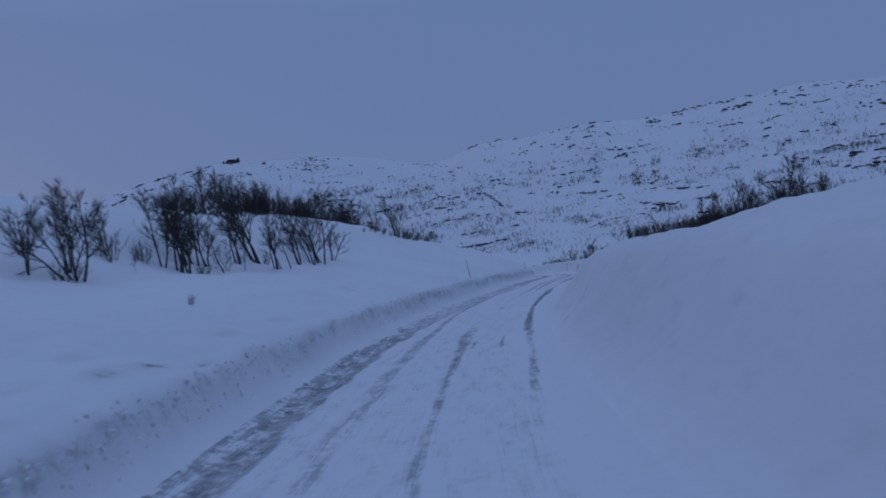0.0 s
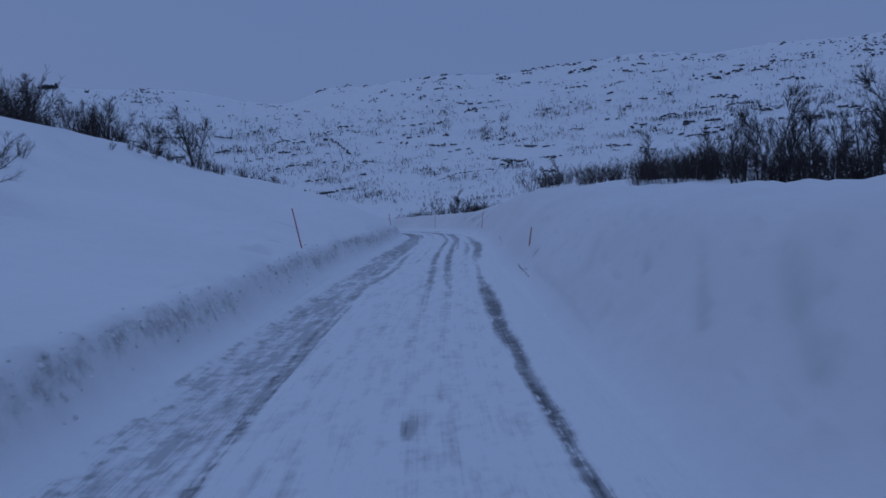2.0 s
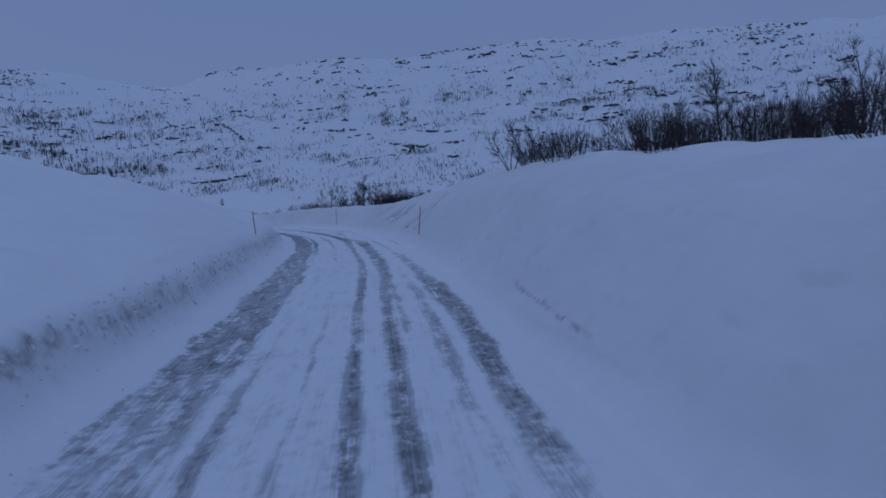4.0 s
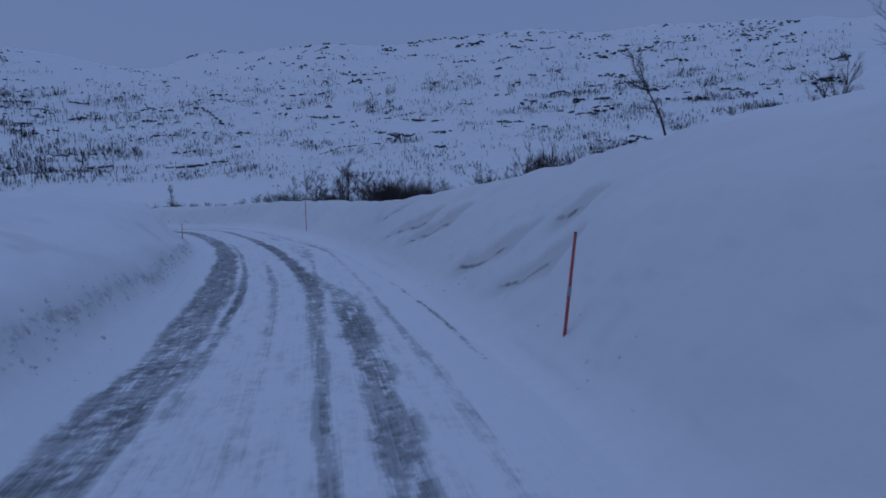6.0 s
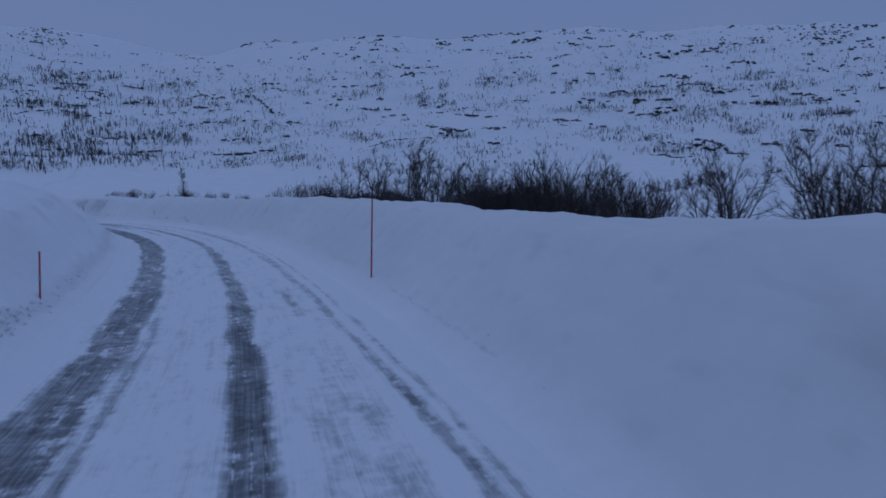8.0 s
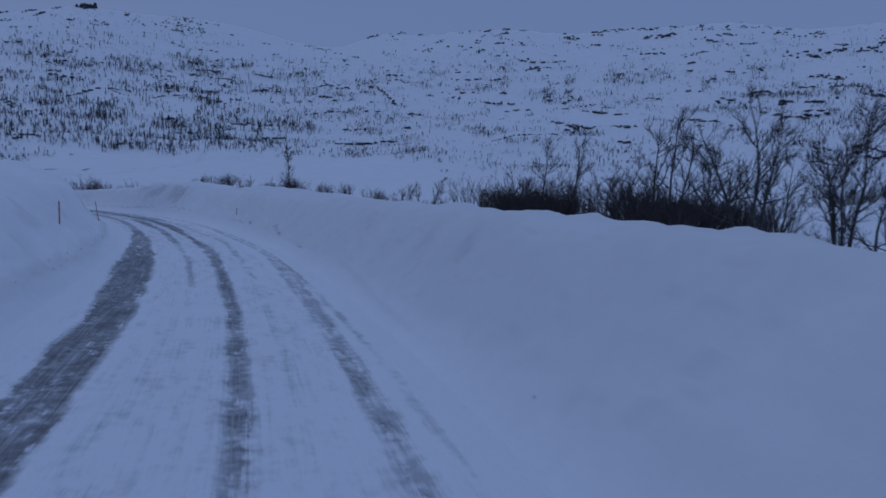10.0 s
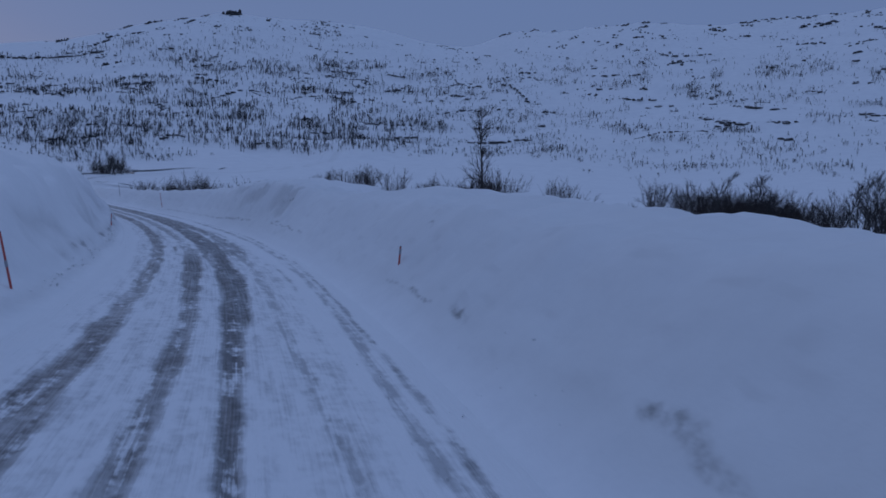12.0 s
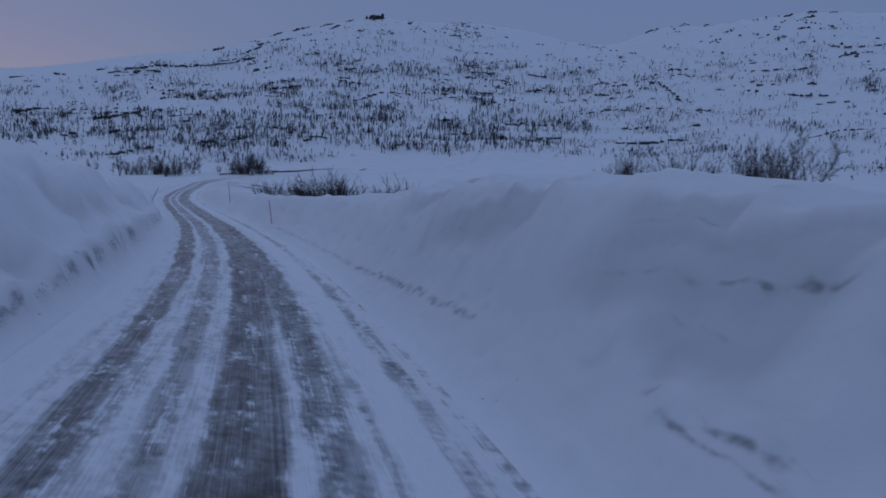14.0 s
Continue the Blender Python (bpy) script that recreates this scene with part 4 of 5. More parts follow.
def thicket(count, along, beside_road, heights, group, kinds=WILLOWS, label=""):
    """Shrubs scattered over a stretch of the land beside the road."""
    rng = random.Random(count + 7 * along[0] + 13 * beside_road[0])
    for _ in range(count):
        y, u = rng.uniform(*along), rng.uniform(*beside_road)
        x = float(plan_x(np.array([u]), np.array([y]))[0])
        plants.put(rng.choice(kinds), x, y, rng.uniform(0, 360), rng.uniform(*heights) / (5.6 if kinds is BIRCHES else 2.2),
                   rng.uniform(-6, 6), rng.uniform(-6, 6), group, label)


thicket(38, (54, 84), (-27, -19), (1.5, 2.9), "shrubs on the left ridge")
thicket(18, (54, 84), (-26, -18), (2.4, 3.6), "birches on the left ridge", BIRCHES)
thicket(9, (76, 92), (-18, -13), (0.7, 1.4), "shrubs on the left ridge")
for x, y, h in ((-8.05, 58.0, 0.9), (-8.2, 56.1, 0.7), (-6.8, 66.9, 0.5), (-6.3, 69.0, 0.7), (-6.0, 69.5, 0.6), (-5.3, 70.0, 0.8), (-4.7, 70.9, 0.7), (-3.4, 76.5, 0.5), (-2.9, 77.5, 0.5)):
    plants.put("willow_c", x, y, rng.uniform(0, 360), h / 2.2, 24, rng.uniform(-8, 8), "low shrubs among the left birches")
thicket(8, (24, 50), (-16, -11), (0.5, 1.2), "low shrubs among the left birches")
thicket(22, (46, 84), (13.5, 21), (1.4, 2.4), "shrubs along the right crest")
thicket(9, (46, 84), (15, 26), (2.2, 3.2), "birches along the right crest", BIRCHES)
thicket(12, (60, 76), (9.5, 14.5), (1.3, 1.9), "shrubs along the right crest")
thicket(14, (50, 76), (14, 18.5), (1.6, 2.3), "shrubs along the right crest")
thicket(5, (50, 76), (14, 19), (2.2, 3.2), "birches along the right crest", BIRCHES)
thicket(7, (163, 181), (10, 14), (0.6, 1.1), "thicket behind the right bank")
thicket(4, (86, 106), (14, 21), (0.9, 1.7), "shrubs along the right crest")
thicket(10, (124, 136), (10, 17), (1.6, 2.4), "thicket behind the right bank")
thicket(20, (134, 161), (9, 17), (1.0, 1.8), "thicket behind the right bank")
thicket(12, (122, 150), (14, 24), (1.6, 2.6), "thicket behind the right bank")
thicket(7, (124, 150), (13, 24), (2.6, 3.8), "birches behind the right bank", BIRCHES)
thicket(4, (168, 183), (12, 15), (0.6, 1.1), "thicket behind the right bank")
plants.put("willow_c", 13.3, 190.3, 10, 0.7, 0, 0, "shrubs by the lower bend")
thicket(28, (186, 208), (10.5, 16), (0.8, 1.5), "shrubs by the lower bend")
plants.put("willow_c", -6.9, 20.3, 40, 0.16, 12, 0, "low shrubs among the left birches")
thicket(5, (184, 214), (8.5, 20), (0.8, 1.6), "shrubs by the lower bend")
thicket(4, (186, 206), (10, 22), (0.9, 1.5), "birches by the lower bend", BIRCHES)
thicket(22, (234, 272), (11, 17), (1.9, 3.2), "shrubs on the valley floor")
thicket(9, (226, 268), (11.5, 24), (1.3, 2.2), "birches on the valley floor", BIRCHES)


def grove(count, x0, x1, y0, y1, heights, group, kinds=WILLOWS):
    """Shrubs scattered over a patch of the valley."""
    rng = random.Random(count + 7 * x0 + 13 * y0)
    for _ in range(count):
        plants.put(rng.choice(kinds), rng.uniform(x0, x1), rng.uniform(y0, y1), rng.uniform(0, 360), rng.uniform(*heights) / (5.6 if kinds is BIRCHES else 2.2),
                   rng.uniform(-6, 6), rng.uniform(-6, 6), group)


grove(9, -113, -104, 402, 424, (2.6, 4.4), "shrubs by the bridge")
grove(18, -114, -101, 402, 430, (4.0, 8.0), "birches by the bridge", BIRCHES)
grove(24, -138, -112, 377, 398, (4.0, 6.5), "birches on the valley floor", BIRCHES)
grove(7, -20, 30, 232, 262, (0.9, 1.8), "shrubs on the valley floor")
grove(10, -6, 16, 290, 330, (2.0, 3.6), "birches on the valley floor", BIRCHES)
grove(8, 27.5, 33.5, 131, 141, (1.6, 2.3), "thicket behind the right bank")
grove(2, 28, 33, 132, 140, (2.8, 3.4), "birches behind the right bank", BIRCHES)
grove(6, 19.5, 24.0, 76.0, 84.0, (0.9, 1.6), "shrubs along the right crest")
grove(2, 18.5, 20.5, 77.0, 81.0, (1.6, 2.2), "birches along the right crest", BIRCHES)
grove(9, 29.2, 34.2, 108.0, 112.5, (1.9, 2.7), "thicket behind the right bank")
grove(6, 30.3, 33.8, 115.5, 120.0, (1.8, 2.6), "thicket behind the right bank")
grove(4, 30.3, 33.8, 115.5, 120.5, (3.0, 3.8), "birches behind the right bank", BIRCHES)
grove(5, 33.0, 42.0, 119.0, 130.0, (2.6, 3.8), "birches behind the right bank", BIRCHES)
grove(6, 27.0, 37.0, 166.0, 174.0, (1.8, 2.5), "thicket in the hollow")
grove(7, 20.0, 26.0, 193.0, 203.0, (2.5, 3.2), "thicket in the hollow", ("willow_a", "willow_c"))
grove(10, 44.0, 84.0, 242.0, 264.0, (7.0, 9.5), "birches in the hollow", BIRCHES)
grove(5, 33.0, 37.5, 106.0, 111.0, (2.2, 3.0), "thicket behind the right bank")
grove(9, 9.5, 15.0, 201.0, 208.0, (2.2, 3.2), "birches by the lower bend", BIRCHES)
grove(4, 9.5, 15.0, 201.5, 208.0, (1.6, 2.6), "shrubs by the lower bend")


# ---- the woods and rocks of the far hills ----
def far_mesh(name, v, f, mat):
    me = bpy.data.meshes.new(name)
    me.vertices.add(len(v))
    me.vertices.foreach_set("co", v.ravel())
    me.loops.add(f.size)
    me.loops.foreach_set("vertex_index", f.ravel().astype(np.int32))
    me.polygons.add(len(f))
    me.polygons.foreach_set("loop_start", np.arange(0, f.size, 3, dtype=np.int32))
    me.materials.append(mat)
    me.update(calc_edges=True)
    return new(name, me)


def far_hedge(name, spots, label, category):
    """Shrubs and small trees that grow into one another far off: kind, place, height."""
    r, verts, faces, count = random.Random(len(spots)), [], [], 0
    for kind, x, y, h in spots:
        m = np.array(stand(None, x, y, r.uniform(0, 360), h))
        for child in plants.made[kind].children:
            me = child.data
            v, loop = np.empty(3 * len(me.vertices)), np.empty(len(me.loops), int)
            me.vertices.foreach_get("co", v)
            me.loops.foreach_get("vertex_index", loop)
            first, sides = np.empty(len(me.polygons), int), np.empty(len(me.polygons), int)
            me.polygons.foreach_get("loop_start", first)
            me.polygons.foreach_get("loop_total", sides)
            quads = first[sides == 4]
            verts.append(v.reshape(-1, 3) @ m[:3, :3].T + m[:3, 3])
            faces += [np.stack([loop[quads], loop[quads + 1], loop[quads + 2]], -1) + count, np.stack([loop[quads], loop[quads + 2], loop[quads + 3]], -1) + count]
            count += len(me.vertices)
    return tagged(far_mesh(name, np.concatenate(verts), np.concatenate(faces), WILLOW), label, category, kind="stuff")


rng = random.Random(44)
far_hedge("willow_hedge", [(rng.choice(("willow_b", "willow_d")), rng.uniform(45, 57), rng.uniform(247, 268), rng.uniform(2.0, 2.7)) for _ in range(28)]
          + [(rng.choice(("willow_b", "willow_d")), rng.uniform(61, 86), rng.uniform(234, 262), rng.uniform(2.1, 2.8)) for _ in range(32)],
          "dense dark leafless willow hedge in the hollow", "hedge")
far_hedge("tree_row", [(rng.choice(("birch_c", "birch_g", "willow_b", "willow_c")), 132 + 115 * (k / 50) + rng.uniform(-3, 3), 302 + 105 * (k / 50) + rng.uniform(-3, 3), rng.uniform(0.7, 1.1)) for k in range(51)],
          "row of small bare trees along the snowy meadow", "tree row")
far_hedge("willow_scrub", [(rng.choice(WILLOWS), rng.uniform(-134, -114), rng.uniform(377, 394), rng.uniform(1.0, 1.8)) for _ in range(12)],
          "bare willow scrub on the snowy valley floor", "shrubs")


def slopes(r, n, near, past, turn=(-50, 50)):
    """Places scattered over the far slopes, as thick on the steep parts as a viewer down the valley sees them."""
    a = r.uniform(*turn, n)
    reach = near + r.random_sample(n) * (past - near)

    def height(q):
        return far_land(q * np.sin(np.radians(a)), 100 + q * np.cos(np.radians(a)))
    climb = np.degrees(np.arctan2(height(reach) + 5, reach))
    steep = np.degrees(np.arctan2(height(reach + 8) + 5, reach + 8)) - climb
    keep = np.clip(steep / 8, 0.001, 0.03) / 0.03 > r.random_sample(n)
    a, reach, climb = a[keep], reach[keep], climb[keep]
    x, y = reach * np.sin(np.radians(a)), 100 + reach * np.cos(np.radians(a))
    z = land(across(x, y), y)
    up = np.clip((z + 10) / (crest_z(a) + 10), 0, 1.1)
    return x, y, z, a, reach, up, climb


def bare_trees(r, x, y, z, h, slivers, slim, thick):
    """Small bare trees: a trunk and a crown of upswept twigs, each a thin three-sided sliver."""
    n, verts, faces = len(x), [], []
    for k in range(slivers):
        w = r.uniform(0, 2 * math.pi, n)
        cx, cy = np.cos(w), np.sin(w)
        if k == 0:
            low, high, out, wide = np.zeros(n) - 0.5, 0.8 * h, 0.08 * h * r.random_sample(n), 0.020 * h
        else:
            # twigs fan out from the trunk into a rounded crown
            t = r.uniform(0.30, 1.0, n)
            high, out = h * t, h * slim * np.sqrt(np.clip(1 - ((t - 0.62) / 0.40) ** 2, 0, 1)) * r.uniform(0.4, 1.0, n)
            low, wide = np.maximum(high - h * r.uniform(0.22, 0.40, n), 0), h * thick * r.uniform(0.6, 1.2, n)
        foot = np.stack([x, y, z + low], -1)
        tip = np.stack([x + cx * out, y + cy * out, z + high], -1)
        if k == 0:
            foot, tip = tip, foot
        side = np.stack([-cy * wide, cx * wide, 0 * w], -1)
        back = np.stack([-cx * wide, -cy * wide, -wide], -1)
        i = len(verts) * 4 * n + 4 * np.arange(n)
        verts.append(np.stack([tip + side, tip - side, foot, tip + back], 1).reshape(-1, 3))
        faces += [np.stack([i, i + 1, i + 2], -1), np.stack([i + 1, i + 3, i + 2], -1), np.stack([i + 3, i, i + 2], -1)]
    return np.concatenate(verts), np.concatenate(faces)


def growth(x, y, z, a, climb):
    """Where things grow or show on the hills: along the ledges, in clumps, with clear snow between."""
    riser = np.cos(2 * np.pi * (ledge_phase(x, y, z) - 0.05))
    return 0.95 * fbm(a / 1.6 + 0.4 * climb, climb / 0.32, 4, 61) + 0.75 * fbm(a / 6, climb / 1.6, 3, 63) + 0.30 * riser


# clumps of wood on the hills: bearing and rise in degrees, half width, half height, how thick
WEST_WOOD_1 = [(-33.1, 5.21, 2.6, 0.17, 0.9), (-29.8, 5.62, 2.6, 0.17, 0.8), (-27.0, 5.66, 2.2, 0.22, 0.8), (-24.6, 6.55, 1.7, 0.22, 0.7), (-25.6, 6.0, 1.7, 0.43, 0.5), (-21.5, 6.9, 2.2, 0.34, 0.6),
    (-18.2, 6.08, 1.5, 0.6, 0.9), (-15.6, 5.73, 1.7, 0.34, 0.6), (-20.0, 6.38, 1.1, 0.43, 0.5), (-32.0, 4.04, 1.7, 0.17, 0.7), (-32.6, 3.4, 1.7, 0.43, 0.5), (-29.0, 4.33, 1.7, 0.34, 0.5),
    (-26.2, 3.65, 3.0, 0.26, 0.8), (-23.1, 4.25, 2.6, 0.26, 0.8), (-20.5, 4.75, 1.7, 0.34, 0.6), (-21.0, 3.76, 1.3, 0.43, 0.6), (-18.0, 3.7, 1.3, 0.43, 0.5), (-15.8, 4.55, 3.0, 0.26, 0.4)]
WEST_WOOD_2 = [(-19.8, 3.17, 3.9, 0.22, 1.0), (-15.6, 3.21, 2.6, 0.22, 0.8), (-32.0, 1.89, 2.2, 0.26, 0.9), (-28.7, 2.31, 2.6, 0.26, 0.7), (-25.3, 2.39, 2.6, 0.22, 0.8), (-22.5, 2.5, 1.3, 0.43, 0.6),
    (-26.3, 1.7, 2.6, 0.65, 0.6), (-29.4, 0.88, 1.7, 0.77, 0.9), (-32.0, 1.3, 1.7, 0.65, 0.4), (-27.2, 0.77, 1.3, 0.52, 0.6), (-24.9, 0.84, 1.7, 0.86, 0.7), (-22.1, 0.93, 1.7, 0.86, 0.6),
    (-19.8, 1.74, 2.6, 1.08, 0.6), (-16.1, 1.86, 2.6, 1.08, 0.7), (-14.0, 2.5, 1.3, 0.86, 0.7), (-12.0, 1.23, 2.6, 0.86, 0.6), (-9.2, 1.67, 2.6, 1.08, 0.7), (-7.7, 3.46, 0.9, 0.52, 1.0)]
WEST_WOOD_3 = [(-11.2, 4.33, 2.2, 0.34, 0.5), (-8.9, 4.41, 2.6, 0.26, 0.7), (-12.9, 5.84, 2.2, 0.52, 0.6), (-9.5, 6.55, 1.3, 0.34, 0.6), (-7.0, 2.7, 1.3, 0.86, 0.7), (-11.1, 0.59, 3.9, 0.26, 0.95),
    (-21.3, 0.52, 1.3, 0.26, 0.9)]
MIDDLE_WOOD_1 = [(-9.1, 6.11, 1.5, 0.43, 0.8), (-7.6, 5.79, 0.9, 0.65, 0.6), (-5.8, 6.38, 1.1, 0.34, 0.9), (-6.3, 5.1, 1.3, 0.43, 0.5), (-1.7, 5.73, 1.7, 0.43, 0.9), (-3.9, 4.57, 3.4, 0.26, 0.5),
    (-0.2, 4.81, 1.7, 0.26, 0.8), (2.1, 4.64, 2.2, 0.3, 0.6), (3.2, 5.42, 1.3, 0.34, 0.8), (4.4, 6.01, 0.9, 0.26, 0.6), (7.6, 6.23, 1.3, 0.26, 0.7), (7.6, 5.52, 1.7, 0.26, 0.8),
    (11.5, 6.64, 0.9, 0.34, 0.5), (13.0, 6.03, 0.6, 0.65, 0.6), (11.1, 5.36, 1.5, 0.26, 0.6), (16.4, 4.99, 0.5, 0.65, 0.8), (17.8, 5.57, 0.4, 0.86, 0.8), (18.1, 4.57, 0.9, 0.26, 0.8)]
MIDDLE_WOOD_2 = [(2.5, 3.41, 0.9, 0.34, 0.6), (3.5, 2.52, 1.3, 0.65, 0.6), (5.3, 3.09, 0.6, 0.34, 0.4), (2.8, 0.56, 1.7, 0.26, 0.6), (7.7, 0.81, 2.2, 0.22, 0.6), (9.8, 3.07, 0.5, 0.43, 0.7),
    (12.0, 2.36, 1.3, 0.34, 0.8), (14.6, 1.79, 1.3, 0.26, 0.6), (15.3, 3.36, 0.4, 0.26, 0.5), (6.8, 1.62, 0.9, 0.22, 0.5), (19.1, 2.36, 1.7, 0.22, 0.6), (-3.1, 2.55, 1.3, 0.3, 0.7),
    (-1.3, 2.26, 1.3, 0.34, 0.9), (-4.2, 1.99, 0.6, 0.65, 0.6), (-6.3, 2.57, 1.7, 0.86, 0.6), (-5.3, 1.01, 2.2, 0.43, 0.7), (-2.8, 0.03, 2.2, 0.22, 0.6)]
FAR_WEST_WOOD = [(-36.5, 2.0, 3.0, 0.28, 0.8), (-38.0, 5.0, 3.0, 0.18, 0.9), (-35.5, 0.95, 2.6, 0.60, 0.6), (-39.5, 3.4, 3.0, 0.30, 0.5), (-40.0, 1.6, 3.0, 0.5, 0.5)]
EAST_WOOD_1 = [(21.6, 6.03, 1.7, 0.43, 0.7), (24.1, 6.37, 0.9, 0.43, 0.6), (27.2, 5.68, 0.6, 0.52, 0.6), (30.4, 6.53, 0.6, 0.65, 0.5), (32.5, 5.64, 0.9, 0.22, 0.5), (31.7, 4.97, 2.6, 0.17, 0.9),
    (35.7, 5.3, 2.2, 0.26, 0.8), (39.5, 5.93, 1.3, 0.34, 0.7), (41.4, 5.17, 0.9, 0.43, 0.6), (43.0, 5.26, 0.6, 0.43, 0.5), (28.5, 4.03, 3.4, 0.22, 0.5), (36.6, 3.9, 2.6, 0.22, 0.6),
    (41.5, 4.03, 2.6, 0.22, 0.7), (43.7, 3.17, 2.2, 0.34, 0.9), (46.7, 4.65, 2.2, 0.22, 0.6), (50.0, 4.42, 0.9, 0.43, 0.8), (36.6, 3.12, 2.6, 0.43, 0.5), (30.3, 2.57, 2.2, 0.34, 0.5)]
EAST_WOOD_2 = [(24.8, 3.16, 1.7, 0.34, 0.4), (31.7, 1.91, 2.6, 0.22, 0.7), (34.6, 1.29, 2.2, 0.43, 0.5), (46.7, 1.95, 2.6, 0.65, 0.6), (40.2, 2.61, 1.7, 0.65, 0.4)]


def clumped(a, climb):
    """How thick the wood stands: clumps and bands of trees, with open snow between them."""
    thick = np.zeros_like(a)
    ragged = 0.25 * fbm(a / 0.9, climb / 0.3, 3, 61)
    for group in (FAR_WEST_WOOD, WEST_WOOD_1, WEST_WOOD_2, WEST_WOOD_3, MIDDLE_WOOD_1, MIDDLE_WOOD_2, EAST_WOOD_1, EAST_WOOD_2):
        for c, r, w, h, k in group:
            far = np.hypot((a - c) / w, (climb - r) / h)
            thick = np.maximum(thick, k * (1 - smooth(0.55, 1.35, far + ragged)))
    return thick


def far_wood():
    """Thousands of small bare birches in bands along the slopes, too many to count."""
    r = np.random.RandomState(8)
    x, y, z, a, reach, up, climb = slopes(r, 1100000, 470, 1850)
    thick = (0.42 + 0.33 * smooth(8, 24, a)) * clumped(a, climb) * np.maximum(0.70 + 0.95 * fbm(a / 0.5, climb / 0.14, 3, 67), 0)
    stray = 0.06 * (1 - smooth(0.7, 0.95, up)) * smooth(-0.3, 0.5, growth(x, y, z, a, climb))
    open_floor = reach < 520 + 120 * smooth(14, 2, a) * smooth(-34, -24, a) + 25 * fbm(a / 3, a * 0, 3, 64)
    keep = (r.random_sample(len(x)) < thick + stray) & ~open_floor
    x, y, z, up = x[keep], y[keep], z[keep], up[keep]
    thin = r.random_sample(len(x)) < min(1, 52000 / max(len(x), 1))
    x, y, z, up = x[thin], y[thin], z[thin], up[thin]
    h = (2.6 + 5.0 * r.random_sample(len(x)) ** 1.4) * (0.85 + 0.35 * smooth(650, 1200, np.hypot(x, y - 100))) * (0.78 + 0.32 * smooth(40, -80, x))
    v, f = bare_trees(r, x, y, z, h, 13, 0.20, 0.034)
    return tagged(far_mesh("far_birch_wood", v, f, FARWOOD), "sparse bare birch wood in bands on snowy hillsides", "wood", kind="stuff")


def far_scrub():
    """Low dark scrub and heather tops that stick out of the snow."""
    r = np.random.RandomState(9)
    x, y, z, a, reach, up, climb = slopes(r, 300000, 430, 1850)
    band = 0.5 * growth(x, y, z, a, climb) + 0.7 * fbm(a / 0.7, climb / 0.18, 3, 66)
    keep = band + 0.7 * (r.random_sample(len(x)) - 0.5) > 0.55 + 0.15 * (1 - smooth(0.02, 0.16, up)) + 0.25 * smooth(0.65, 1.0, up) - 0.1 * smooth(4, -10, a) + 2.0 * (reach < 440 + 190 * smooth(14, 2, a) * smooth(-34, -24, a))
    x, y, z = x[keep], y[keep], z[keep]
    thin = r.random_sample(len(x)) < min(1, 9500 / max(len(x), 1))
    x, y, z = x[thin], y[thin], z[thin]
    h = r.uniform(0.9, 2.8, len(x))
    v, f = bare_trees(r, x, y, z, h, 7, 0.6, 0.10)
    return tagged(far_mesh("far_scrub", v, f, FARWOOD), "low dark scrub tops poking through hillside snow", "scrub", kind="stuff")


far_wood()
far_scrub()


def rock_block(seed):
    """One weathered, broken block."""
    bm = bmesh.new()
    r = random.Random(seed)
    bmesh.ops.create_icosphere(bm, subdivisions=2, radius=0.5)
    shift = Vector((r.uniform(0, 50), r.uniform(0, 50), 0))
    for v in bm.verts:
        p = v.co.copy()
        lump = 1 + 0.6 * noise.noise(p * 2.6 + shift) + 0.35 * noise.noise(p * 6.5 + shift)
        v.co = p * lump
    me = bpy.data.meshes.new("block")
    bm.to_mesh(me)
    bm.free()
    me.materials.append(ROCK)
    return me


blocks = [rock_block(s) for s in range(31, 39)]


def outcrop(x, y, wide, tall):
    """A ledge of broken blocks that sticks out of the snow."""
    ob = new("rock_outcrop")
    turn = -math.degrees(math.atan2(x, y - 100)) + rng.uniform(-10, 10)
    ob.matrix_basis = pose(x, y, ground_at(x, y), 0, 0, turn)
    count = max(3, min(10, round(wide / 4.0) + 2))
    for k in range(count):
        piece = new("block", rng.choice(blocks))
        piece.parent = ob
        px = wide * ((k + 0.5) / count - 0.5 + rng.uniform(-0.08, 0.08))
        py = rng.uniform(-0.5, 0.5) * wide * 0.45
        w, h = wide / count * rng.uniform(0.8, 2.2), tall * rng.uniform(0.3, 0.95)
        rise = ground_at(*(ob.matrix_basis @ Vector((px, py, 0))).xy) - ob.matrix_basis.translation.z
        piece.matrix_basis = pose(px, py, rise + h * 0.08, rng.uniform(-12, 12), rng.uniform(-12, 12), rng.uniform(-30, 30)) @ Matrix.Diagonal((w, w * rng.uniform(0.5, 1.0), h, 1))
    return tagged(ob, "dark weathered rock outcrop partly capped with snow", "rock", "rock outcrops on the hills")


WEST_ROCKS = [(-454, 1712, 34, 18), (-447, 1708, 22, 16), (-675, 1731, 18, 6.5), (-620, 1722, 33, 6.4), (-557, 1711, 25, 6), (-528, 1682, 22, 7.3), (-508, 1710, 15, 7.4),
              (-453, 1613, 16, 4.6), (-408, 1598, 16, 3.4), (-624, 1666, 25, 4.9), (-820, 1745, 24, 10.8), (-589, 1443, 13, 9.6), (-568, 1450, 11, 9.5),
              (-693, 1673, 50, 7.5), (-383, 1721, 7, 6.1), (-367, 935, 9, 6.4), (-113, 1193, 16, 4.7), (-286, 988, 5, 5.2), (-904, 1567, 88, 6.3),
              (-560, 1007, 30, 7.6), (-522, 1008, 16, 4.5), (-26, 1446, 30, 3), (7, 1312, 19, 6.0), (11, 1477, 35, 4.2)]
